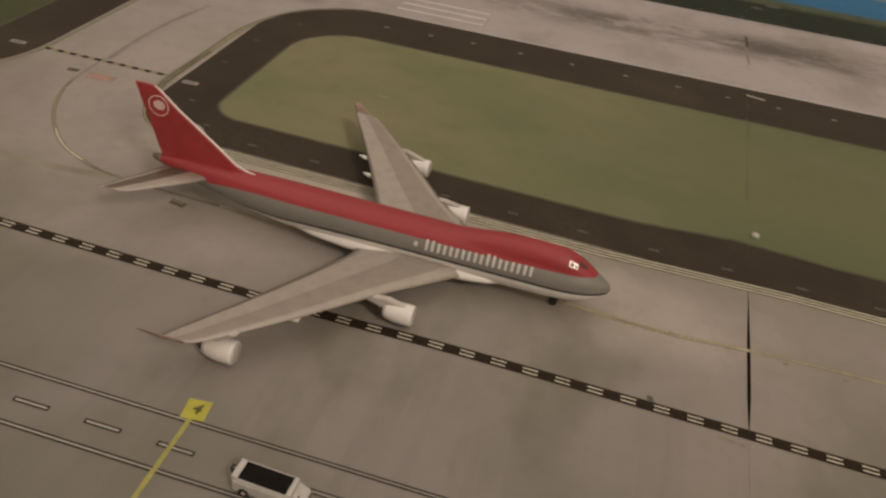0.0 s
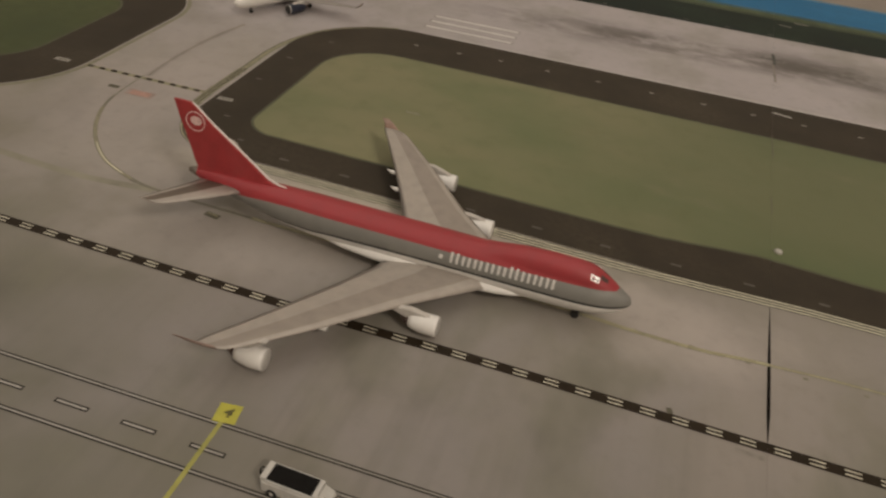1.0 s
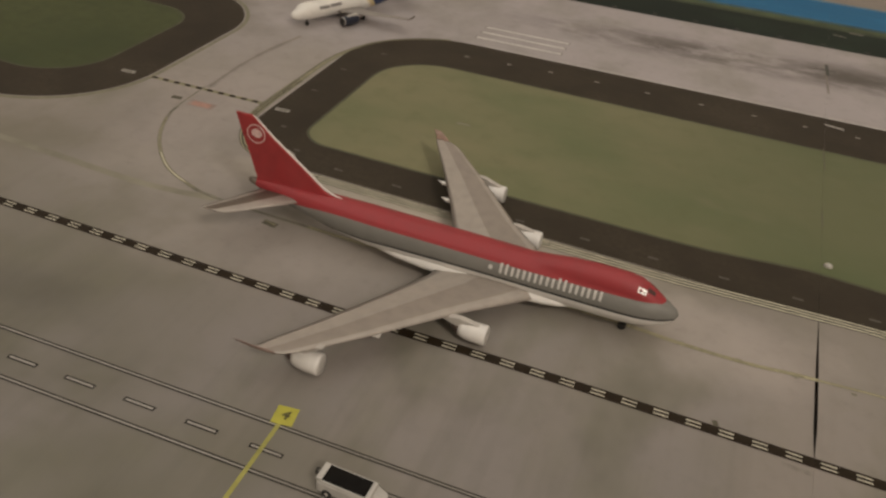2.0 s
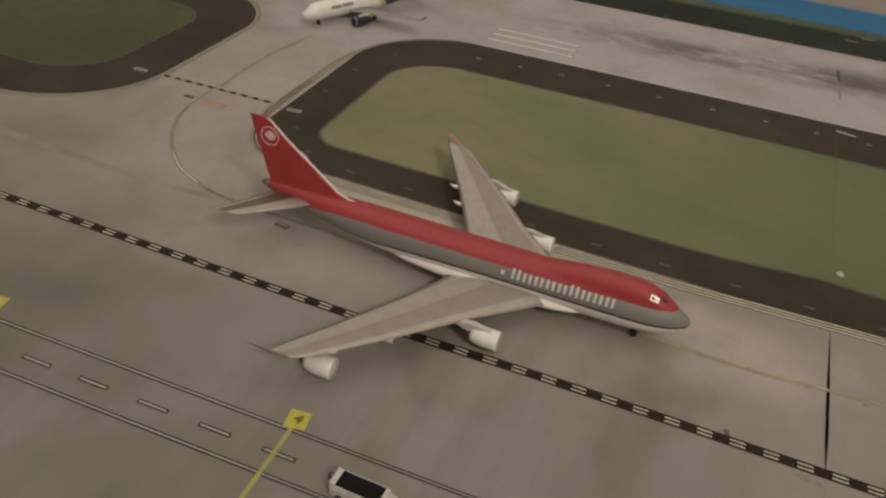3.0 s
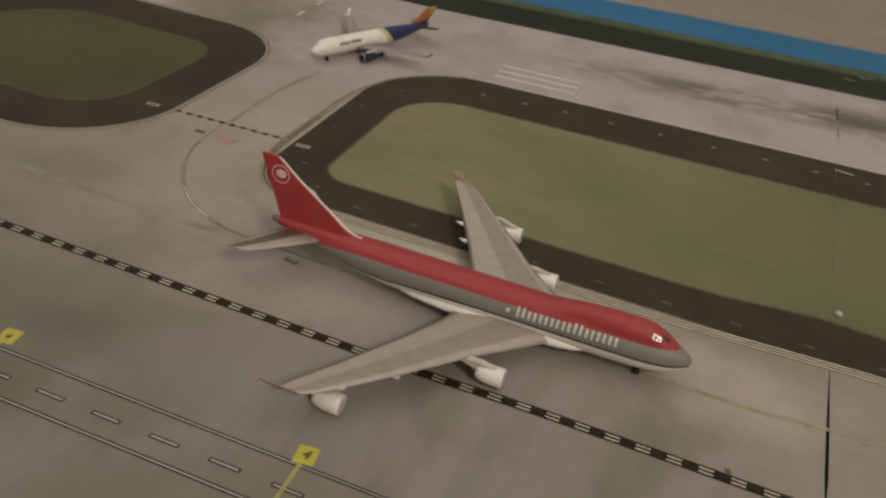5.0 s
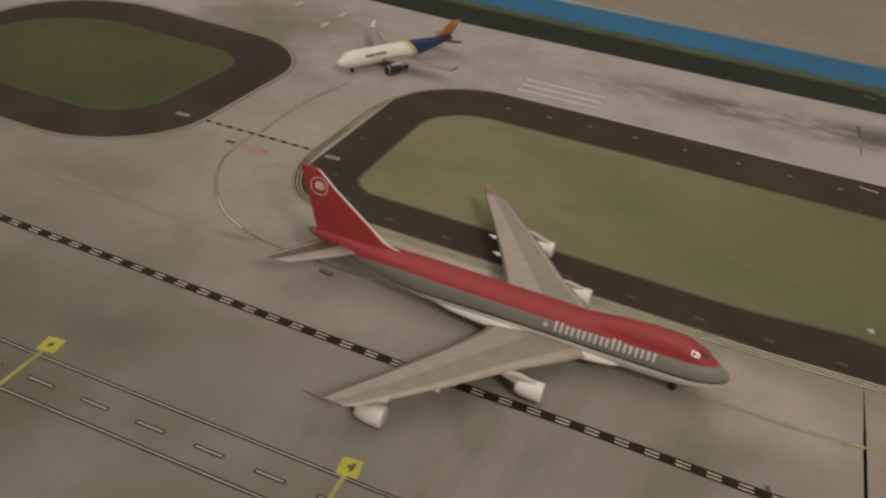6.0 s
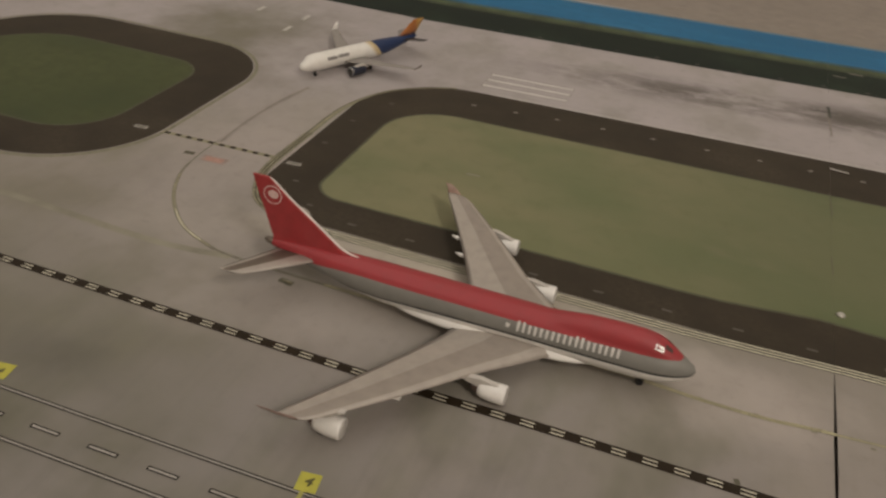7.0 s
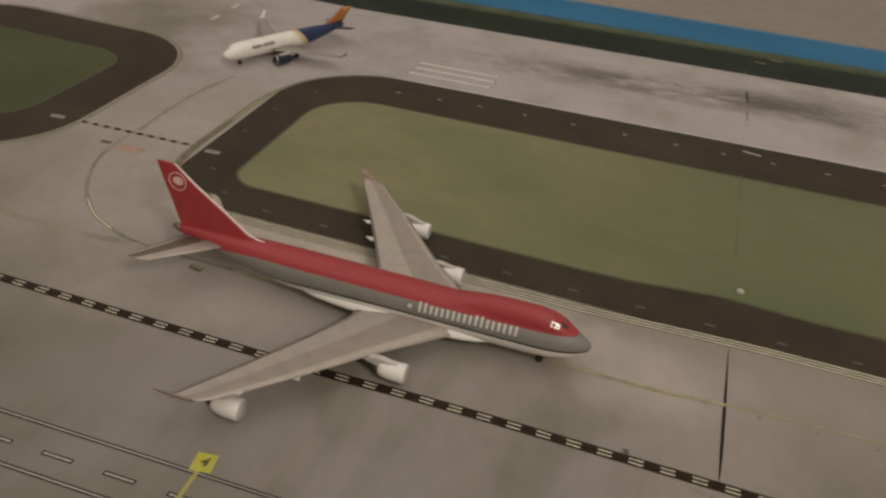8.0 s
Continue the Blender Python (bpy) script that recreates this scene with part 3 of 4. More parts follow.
# distance behind the nose: axis height, radius, upper lobe's height and radius
HULL = ((0, 12.3, 0.3, 12.5, 0.2), (1.2, 12.3, 2.0, 12.8, 1.9), (4, 12.3, 4.0, 13.4, 2.8), (7, 12.4, 5.5, 14.8, 3.7), (9.4, 12.4, 6.3, 15.7, 4.4), (12, 12.5, 7.0, 16.7, 5.0),
        (15, 12.5, 7.5, 17.7, 5.4), (20, 12.5, 7.9, 18.4, 5.5), (30, 12.5, 8.1, 18.4, 5.5), (40, 12.5, 8.1, 17.7, 5.5), (50, 12.5, 8.1, 16.2, 5.5), (60, 12.5, 8.1, 14.6, 5.4), (66, 12.5, 8.1, 13, 5.4),
        (100, 12.5, 8.1, 13, 5.4), (118, 12.7, 7.9, 13, 5.4), (132, 13.6, 6.9, 14, 5.0), (146, 14.9, 5.3, 15, 4.0), (158, 16.1, 3.7, 16.1, 3.0), (167, 17.0, 2.1, 17, 1.8), (171.5, 17.4, 1.0, 17.4, 0.8))


def airfoil(chord, thick, n=12):
    up = [(chord * (i / n), thick * chord * 2.6 * (math.sqrt(i / n) * 0.6 * (1 - i / n) + 0.02)) for i in range(n + 1)]
    return up, [(x, -0.45 * z) for x, z in up[1:-1]][::-1]


def surface(bm, stations, panel=None):
    """A wing from stations (span, leading edge, trailing edge, height, thickness); leading edge towards +x. panel: the strip of the chord in the second material."""
    rows = []
    for y, le, te, z, th in stations:
        up, low = airfoil(le - te, th)
        rows.append([bm.verts.new(((le - x) * MM, y * MM, (z + h) * MM)) for x, h in up + low])
    n = len(rows[0])
    for a, b in zip(rows, rows[1:]):
        for i in range(n):
            f = bm.faces.new((a[i], a[(i + 1) % n], b[(i + 1) % n], b[i]))
            if panel and panel[0] <= i < panel[1]:
                f.material_index = 1
    bm.faces.new(rows[0][::-1])
    bm.faces.new(rows[-1])


def turned(bm, profile, x, y, z, n=24):
    """A body of revolution along x: profile of (offset, radius)."""
    rows = [[bm.verts.new(((x + o) * MM, (y + r * math.sin(2 * math.pi * i / n)) * MM, (z + r * math.cos(2 * math.pi * i / n)) * MM)) for i in range(n)] for o, r in profile]
    for a, b in zip(rows, rows[1:]):
        for i in range(n):
            bm.faces.new((a[i], a[(i + 1) % n], b[(i + 1) % n], b[i]))
    bm.faces.new(rows[0][::-1])
    bm.faces.new(rows[-1])


RED = plain("airliner_red", (0.37, 0.036, 0.040), 0.42, 0, 0.15, 200, 0.5, 0.4)
HULL_WHITE = plain("airliner_white", (0.77, 0.745, 0.71), 0.35, 0, 0.06, 200)
WING = plain("wing_grey", (0.415, 0.370, 0.328), 0.4, 0.1, 0.12, 200)
DARK = plain("dark_metal", (0.03, 0.027, 0.025), 0.5, 0.2, 0.2, 300)
TYRE = plain("tyre_rubber", (0.018, 0.017, 0.016), 0.7, 0, 0.2, 300)
LETTER = plain("letter_white", (0.62, 0.595, 0.56), 0.4, 0, 0.05, 300)


def livery(nose_tip=87.8):
    """The hull's paint: red back, silver-grey flanks, a black line and a white belly."""
    m, t, b = nodes("airliner_livery", 0.5, 0, 0.4)
    co = t.nodes.new("ShaderNodeTexCoord").outputs["Object"]
    sep = t.nodes.new("ShaderNodeSeparateXYZ")
    t.links.new(co, sep.inputs[0])
    x, z = sep.outputs[0], sep.outputs[2]
    f = cloud(t, co, 160.0, 3.0, 0.6)

    def line(points):
        c = t.nodes.new("ShaderNodeFloatCurve")
        r = t.nodes.new("ShaderNodeMapRange")
        t.links.new(x, r.inputs[0])
        r.inputs[1].default_value, r.inputs[2].default_value = -0.090, 0.090
        t.links.new(r.outputs[0], c.inputs["Value"])
        curve = c.mapping.curves[0]
        for i, (px, pz) in enumerate(points):
            u, v = (px + 90) / 180, pz / 40
            if i < 2:
                curve.points[i].location = (u, v)
            else:
                curve.points.new(u, v)
        c.mapping.update()
        s = t.nodes.new("ShaderNodeMath")
        s.operation = "MULTIPLY_ADD"
        t.links.new(c.outputs[0], s.inputs[0])
        s.inputs[1].default_value = -0.040
        t.links.new(z, s.inputs[2])
        return s.outputs[0]

    red = line(RED_LINE)
    belly = line(BELLY_LINE)
    c = mix(t, ramp(t, red, -0.00015, 0.00015), (0.205, 0.198, 0.180), (0.325, 0.034, 0.040))
    c = mix(t, ramp(t, belly, -0.0009, -0.0008), (0.80, 0.775, 0.74), mix(t, ramp(t, belly, 0.0, 0.0001), (0.02, 0.02, 0.02), c))
    c = mix(t, ramp(t, f, 0.35, 0.8), c, mix(t, 0.12, c, (0.05, 0.045, 0.04)))
    t.links.new(c, b.inputs["Base Color"])
    b.inputs["Coat Weight"].default_value = 0.26
    b.inputs["Coat Roughness"].default_value = 0.09
    return m


RED_LINE = ((-90, 13.6), (90, 30.0), (-75, 14.2), (-60, 15.4), (-45, 16.7), (-20, 17.0), (40, 17.3), (66, 17.7), (74, 17.7), (79, 17.5), (82, 17.2), (84, 18.5))
BELLY_LINE = ((-90, 12.0), (90, 11.8), (-70, 11.0), (-50, 10.2), (-34, 10.4), (-20, 11.3), (0, 12.0), (50, 12.4), (70, 12.4), (80, 12.2))


WING_DARK = plain("wing_panel_grey", (0.325, 0.284, 0.247), 0.4, 0.1, 0.12, 200)
# white of the glint painted on the cockpit
GLINT = plain("glint_white", (0.88, 0.85, 0.80), 0.25, 0, 0.05, 300)
PANE = plain("window_brown", (0.085, 0.045, 0.04), 0.3, 0, 0.1, 300)
TAIL_BROWN = plain("tail_brown_panel", (0.15, 0.12, 0.095), 0.45, 0.1, 0.14, 200)
GLASS = plain("window_black", (0.012, 0.012, 0.014), 0.12, 0, 0.1, 300)
FAN = plain("fan_pale", (0.62, 0.59, 0.55), 0.4, 0.0, 0.2, 300)
PYLON = plain("pylon_grey", (0.55, 0.515, 0.475), 0.4, 0.1, 0.12, 200)


def hull_point(s, angle, lift=0.0):
    """A point of the hull, s behind the nose, at an angle from the crown (degrees, towards -y), lifted off it."""
    zc, r, zu, ru = lerp_table(HULL, s)
    a = radians(-angle)
    dy, dz = math.sin(a), math.cos(a)
    d = r
    h = zu - zc
    disc = (dz * h) ** 2 - h * h + ru * ru
    if disc >= 0:
        d = max(d, dz * h + math.sqrt(disc))
    return Vector((87.8 - s, dy * (d + lift), zc + dz * (d + lift)))


def hull_at_height(s, z, side, lift):
    """The hull's flank at the height z; side -1 or 1 in y."""
    lo, hi = 0.0, 150.0
    for _ in range(24):
        mid = (lo + hi) / 2
        if hull_point(s, mid).z > z:
            lo = mid
        else:
            hi = mid
    p = hull_point(s, lo, lift)
    return Vector((p.x, -side * p.y, p.z)) if side > 0 else p


def decal(bm, corners, thick=0.12):
    """A thin raised plate through four points, in mm."""
    a, b, c, d = corners
    n = (b - a).cross(d - a).normalized() * thick
    lo = [bm.verts.new(p * MM) for p in corners]
    hi = [bm.verts.new((p + n) * MM) for p in corners]
    bm.faces.new(lo[::-1])
    bm.faces.new(hi)
    for i in range(4):
        bm.faces.new((lo[i], lo[(i + 1) % 4], hi[(i + 1) % 4], hi[i]))


def hull_plate(bm, s0, s1, z0, z1, side, slant=0.0):
    """A thin raised plate that follows the hull's flank."""
    n = 4
    layers = []
    for lift in (0.06, 0.20):
        rows = []
        for k in range(n + 1):
            z = z0 + (z1 - z0) * k / n
            rows.append([bm.verts.new(hull_at_height(s + slant * k / n, z, side, lift) * MM) for s in (s0, s1)])
        layers.append(rows)
    lo, hi = layers
    for k in range(n):
        bm.faces.new((hi[k][0], hi[k][1], hi[k + 1][1], hi[k + 1][0]))
        bm.faces.new((lo[k][1], lo[k][0], lo[k + 1][0], lo[k + 1][1]))
        for e in (0, 1):
            bm.faces.new((lo[k][e], hi[k][e], hi[k + 1][e], lo[k + 1][e]))
    for k in (0, n):
        bm.faces.new((lo[k][0], lo[k][1], hi[k][1], hi[k][0]))


def tube(bm, points, radii, n=10):
    """A round bar through points (mm)."""
    rows = []
    for i, p in enumerate(points):
        d = (Vector(points[min(i + 1, len(points) - 1)]) - Vector(points[max(i - 1, 0)])).normalized()
        u = d.orthogonal().normalized()
        v = d.cross(u)
        rows.append([bm.verts.new((Vector(p) + (u * math.cos(2 * math.pi * k / n) + v * math.sin(2 * math.pi * k / n)) * radii[i]) * MM) for k in range(n)])
    for a, b in zip(rows, rows[1:]):
        for k in range(n):
            bm.faces.new((a[k], a[(k + 1) % n], b[(k + 1) % n], b[k]))
    bm.faces.new(rows[0][::-1])
    bm.faces.new(rows[-1])


def wheel(bm, x, y, z, r, w, n=18):
    """A tyre with rounded shoulders, its axle along y."""
    rows = []
    for o, k in ((-w / 2, 0.55), (-w / 2, 0.85), (-w / 4, 1.0), (w / 4, 1.0), (w / 2, 0.85), (w / 2, 0.55)):
        rows.append([bm.verts.new(((x + r * k * math.cos(2 * math.pi * i / n)) * MM, (y + o) * MM, (z + r * k * math.sin(2 * math.pi * i / n)) * MM)) for i in range(n)])
    for a, b in zip(rows, rows[1:]):
        for i in range(n):
            bm.faces.new((a[i], a[(i + 1) % n], b[(i + 1) % n], b[i]))
    bm.faces.new(rows[0][::-1])
    bm.faces.new(rows[-1])


def gear(root, x, y, ztop, wheels, r):
    """A landing gear: a strut with its wheels."""
    bm = bmesh.new()
    tube(bm, [(x, y, ztop), (x, y, r)], (0.7, 0.6))
    tube(bm, [(x + 2.6, y, ztop), (x, y, r + 1.0)], (0.35, 0.35))
    strut = part("landing_gear", bm, DARK, root, "dark metal landing gear", True)
    for dx, dy in wheels:
        bm = bmesh.new()
        wheel(bm, x + dx, y + dy, r, r, 0.9)
        part("wheel", bm, TYRE, strut, "black tyre")


def engine(root, xf, y, z, wing_le, wing_z, r=4.1, length=11.0, nacelle=None, lean=0.0):
    """A pod: cowl with an open mouth, dark fan, exhaust cone, and the pylon up to the wing."""
    bm = bmesh.new()
    turned(bm, ((-1.6, r * 0.80), (-0.4, r * 0.84), (0.0, r * 0.90), (-0.2, r * 0.97), (-0.9, r), (-length * 0.55, r), (-length * 0.86, r * 0.86), (-length, r * 0.70), (-length, r * 0.60)), xf, y, z)
    pod = part("engine", bm, nacelle or HULL_WHITE, root, "white engine pod" if nacelle is None else "dark blue engine pod", True)
    bm = bmesh.new()
    turned(bm, ((-0.5, r * 0.84), (-0.06, r * 0.86), (-0.01, r * 0.5), (0.04, r * 0.05)), xf, y, z)
    part("fan", bm, FAN if nacelle is None else DARK, pod, "pale engine fan disc" if nacelle is None else "dark engine fan", True)
    bm = bmesh.new()
    turned(bm, ((-length + 0.4, r * 0.58), (-length - 1.2, r * 0.46), (-length - 2.6, r * 0.24), (-length - 3.4, r * 0.06)), xf, y, z)
    part("exhaust_cone", bm, CONE, pod, "dark exhaust cone", True)
    bm = bmesh.new()
    a = [(xf - (1.8 if abs(y) < 60 else 5.6), z + r * 0.92), (xf - length * 1.0, z + r * 0.2), (wing_le - 9.0, wing_z - 0.4), (wing_le + 1.2, wing_z + 0.7)]
    rows = [[bm.verts.new((px * MM, (y + s * w) * MM, pz * MM)) for px, pz in a] for s, w in ((-1, 1.15), (1, 1.15))]
    bm.faces.new(rows[0])
    bm.faces.new(rows[1][::-1])
    for i in range(4):
        bm.faces.new((rows[0][i], rows[1][i], rows[1][(i + 1) % 4], rows[0][(i + 1) % 4]))
    bmesh.ops.bevel(bm, geom=bm.edges[:], offset=0.25 * MM, segments=2, affect="EDGES")
    part("pylon", bm, PYLON, pod, "grey engine pylon")
    return pod


WING_PLAN = ((5.0, 49.5, 0, 6.9, 0.10), (9, 44.8, -0.4, 7.3, 0.10), (14, 38.4, -1.4, 7.9, 0.09), (32, 18.6, -9.5, 9.4, 0.075), (55, -2.0, -21.5, 10.9, 0.07), (74.5, -20.6, -32.4, 12.1, 0.07), (77.5, -24.2, -33.8, 12.3, 0.07), (79.0, -28.0, -34.6, 12.4, 0.07))


ROOT_TRIM = ((5, 9.0), (9, 7.6), (14, 5.4), (32, 2.6), (55, 1.0), (70, 0.0), (80, 0.0))     # how far the near wing's leading edge sits back


def wing_at(y):
    return lerp_table([(k, a, b, z, t) for k, a, b, z, t in WING_PLAN], abs(y))


def airliner():
    root = empty("model_airliner", pose(0, 0.0012, 0))
    bm = bmesh.new()
    xs = [0, 0.4, 0.8, 1.2, 2, 3, 4, 5.5, 7, 8.2, 9.4, 10.7, 12, 13.5, 15, 17, 20, 25, 30, 35, 40, 45, 50, 55, 60, 66, 75, 90, 100, 110, 118, 125, 132, 139, 146, 152, 158, 163, 167, 170, 171.5]
    loft(bm, [(87.8 - s, ring(*lerp_table(HULL, s), 56)) for s in xs])
    hull = part("fuselage", bm, livery(), root, "red, silver-grey and white painted fuselage", True)
    bm = bmesh.new()
    loft(bm, [(87.8 - s, ring(zc, r + 0.08, zc, 0, 28)) for s, zc, r in ((168.2, 17.1, 1.8), (169.6, 17.2, 1.5), (171.6, 17.4, 0.95), (172.2, 17.45, 0.4))])
    part("tail_cone", bm, TAIL_BROWN, hull, "dark brown-grey tail cone", True)
    # belly fairing between the wings
    bm = bmesh.new()
    loft(bm, [(x, [(w * math.sin(2 * math.pi * i / 28), 7.0 + h * math.cos(2 * math.pi * i / 28)) for i in range(28)]) for x, w, h in
              ((56, 0.4, 0.3), (53, 4.6, 1.4), (47, 7.2, 2.5), (41, 8.5, 3.1), (34, 9.1, 3.4), (15, 9.0, 3.5), (-5, 8.8, 3.5), (-18, 7.2, 2.8), (-28, 4.5, 1.8), (-36, 0.4, 0.3))])
    part("belly_fairing", bm, HULL_WHITE, hull, "white wing fairing", True)
    # cockpit windows, and a white plate that paints the lamp's glint on them
    for side in (-1, 1):
        for name, material, label, s0, s1, a0, a1, lift in (("cockpit_glint", GLINT, "white plate painted as the lamp glint on the cockpit", 12.6, 15.6, 18.5, 29.7, 0.05),
                ("cockpit_window", GLASS, "black cockpit window", 13.0, 13.5, 24.0, 28, 0.16), ("cockpit_window", GLASS, "black cockpit window", 14.4, 15.0, 25.0, 28.8, 0.16),
                ("cockpit_window", PANE, "dark brown cockpit window", 9.6, 12.3, 9, 20, 0.05)):
            bm = bmesh.new()
            c = [hull_point(s0, a1, lift), hull_point(s1, a1, lift), hull_point(s1, a0, lift), hull_point(s0, a0, lift)]
            c = [Vector((p.x, p.y * -side, p.z)) for p in c]
            decal(bm, c if side > 0 else c[::-1], 0.1)
            part(name, bm, material, hull, label)
        # airline title as plain white blocks
        for k in range(9):
            tall = 0.5 if k in (0, 5) else 0.0
            s0 = 64.3 - 4.32 * k if side < 0 else 25.3 + 4.32 * k
            z0 = 14.35 + 0.07 * k if side < 0 else 14.95 - 0.07 * k
            d = -1 if side < 0 else 1
            for o in (0.0, 2.1):
                bm = bmesh.new()
                hull_plate(bm, *sorted((s0 + d * o, s0 + d * (o + 0.95))), z0 - 0.3, z0 + 2.7 + tall, side)
                part("title_block", bm, LETTER, hull, "plain white title block")
        bm = bmesh.new()
        hull_plate(bm, 67.0, 68.4, 14.6, 16.0, side)
        part("title_mark", bm, LETTER, hull, "small white mark")
    # wings
    for s in (-1, 1):
        bm = bmesh.new()
        surface(bm, [(s * y, le - (lerp_table(ROOT_TRIM, y)[0] if s < 0 else 0), te, z, th) for y, le, te, z, th in WING_PLAN], (2, 7))
        wing = part("wing", bm, [WING, WING_DARK], root, "pale grey swept wing with a darker middle panel", True)
        bm = bmesh.new()
        tip = ((78.7, -27.6, -34.4, 12.3), (79.8, -29.6, -34.8, 13.8), (80.4, -33.0, -36.4, 16.2)) if s > 0 else ((78.6, -26.6, -34.8, 12.3), (79.7, -30.6, -37.4, 13.2), (80.6, -36.4, -40.6, 14.7))
        surface(bm, [(s * y, le, te, z, 0.075 if s > 0 else 0.19) for y, le, te, z in tip])
        part("winglet", bm, RED_DULL if s > 0 else TIP_BROWN, wing, "small dull red winglet" if s > 0 else "small brown-grey winglet", True)
        for y in (37.2, 48.2):
            le, te, z, th = wing_at(y)
            te += 0 if s > 0 else 6
            bm = bmesh.new()
            tube(bm, [(te + 9, s * y, z - 0.6), (te + 4, s * y, z - 1.0), (te - 1, s * y, z - 1.0), (te - 3.4, s * y, z - 0.4)], (0.3, 0.95, 0.85, 0.15), 12)
            part("flap_fairing", bm, HULL_WHITE, wing, "white flap track fairing", True)
        bm = bmesh.new()
        tp = ((1.5, -57, -77.5, 15.8, 0.09), (14, -67.6, -82.8, 16.8, 0.08), (25.6, -78.4, -88.0, 17.8, 0.07), (26.8, -80.8, -88.5, 17.9, 0.07))
        surface(bm, [(s * y, le, te, z, th) for y, le, te, z, th in tp], (5, 10))
        part("tailplane", bm, [WING, TAIL_BROWN], root, "pale grey tailplane", True)
    bm = bmesh.new()
    tube(bm, [(-9.5, -51.2, 8.8), (-6.2, -51.0, 7.8), (-3.4, -51.0, 7.4)], (0.6, 1.6, 1.2), 14)
    part("flap_fairing", bm, HULL_WHITE, root, "white stub below the wing's edge", True)
    # fin
    bm = bmesh.new()
    rows = []
    stations = ((-45.6, -80.8, 17.6, 1.5), (-45.8, -80.6, 18.8, 1.3), (-46.4, -80.3, 20.0, 1.1), (-48.4, -80.6, 21.0, 1.0), (-51.0, -81.2, 22.4, 0.95), (-60.2, -83.2, 29.6, 0.9), (-72.6, -86.2, 38.8, 0.8), (-79.6, -88.0, 45.0, 0.6), (-81.2, -88.4, 46.0, 0.45))
    for x0, x1, z, w in stations:
        c = x0 - x1
        pts = [(x0, 0)] + [(x0 - c * u, w * v) for u, v in ((0.02, 0.75), (0.06, 0.95), (0.35, 1.0), (0.7, 1.0), (0.99, 0.9), (1.0, 0.6))]
        rows.append([bm.verts.new((x * MM, y * MM, z * MM)) for x, y in pts + [(x, -y) for x, y in pts[:0:-1]]])
    n = len(rows[0])
    for a, b in zip(rows, rows[1:]):
        for i in range(n):
            bm.faces.new((a[i], a[(i + 1) % n], b[(i + 1) % n], b[i]))
    bm.faces.new(rows[0][::-1])
    bm.faces.new(rows[-1])
    fin = part("tail_fin", bm, RED, root, "tall red tail fin")
    bm = bmesh.new()
    tube(bm, [(-43.4, 0, 20.45), (-46.2, 0, 20.7), (-48.4, 0, 21.4)] + [(x0 + 0.1, 0, z) for x0, x1, z, w in stations[4:]], (0.2, 0.4, 0.42, 0.42, 0.42, 0.40, 0.34, 0.2), 10)
    part("fin_stripe", bm, STRIPE, fin, "white leading edge stripe", True)
    for side in (-1, 1):
        for r0, r1, cx, cz in ((3.55, 3.95, -79.8, 38.9), (0.0, 2.45, -79.5, 39.2)):
            bm = bmesh.new()
            m = 36 if r0 else 7
            y = side * 0.86
            out = [bm.verts.new(((cx + r1 * math.cos(2 * math.pi * i / m)) * MM, y * MM, (cz + (r1 if r0 else r1 * 0.8) * math.sin(2 * math.pi * i / m)) * MM)) for i in range(m)]
            if r0:
                inn = [bm.verts.new(((cx + r0 * math.cos(2 * math.pi * i / m)) * MM, y * MM, (cz + r0 * math.sin(2 * math.pi * i / m)) * MM)) for i in range(m)]
                for i in range(m):
                    bm.faces.new((inn[i], inn[(i + 1) % m], out[(i + 1) % m], out[i]))
            else:
                bm.faces.new(out)
            g = bmesh.ops.extrude_face_region(bm, geom=bm.faces[:])
            bmesh.ops.translate(bm, verts=[v for v in g["geom"] if isinstance(v, bmesh.types.BMVert)], vec=(0, -side * 0.0004, 0))
            part("fin_emblem", bm, EMBLEM, fin, "plain white ring emblem" if r0 else "plain white emblem patch")
    # engines
    for y, xf, z in ((-33.0, 28.4, 5.4), (31.8, 30, 5.4), (-69.4, -15.6, 4.4), (58.2, 6.6, 5.6)):
        le, te, wz, th = wing_at(y)
        engine(root, xf, y, z, le, wz, 3.8 if y < -60 else 3.6, 10.0)
    gear(root, 70.0, 0, 7.0, ((0, -0.9), (0, 0.9)), 1.5)
    for x, y in ((6, -4.6), (6, 4.6), (-1, -13.0), (-1, 13.0)):
        gear(root, x, y, 7.0, ((-1.9, -1.0), (-1.9, 1.0), (1.9, -1.0), (1.9, 1.0)), 1.6)
    return tagged(root, "red, grey and white four-engined jet airliner model parked on the apron", "model airplane")


CONE = plain("cone_brown", (0.075, 0.048, 0.038), 0.85, 0, 0.15, 300)
TIP_BROWN = plain("winglet_brown", (0.25, 0.175, 0.148), 0.45, 0, 0.2, 300)
RED_DULL = plain("winglet_red", (0.38, 0.26, 0.21), 0.4, 0, 0.2, 300)
STRIPE = plain("stripe_white", (0.76, 0.70, 0.66), 0.35, 0, 0.05, 300)
EMBLEM = plain("emblem_white", (0.80, 0.57, 0.54), 0.4, 0, 0.2, 500)
airliner()


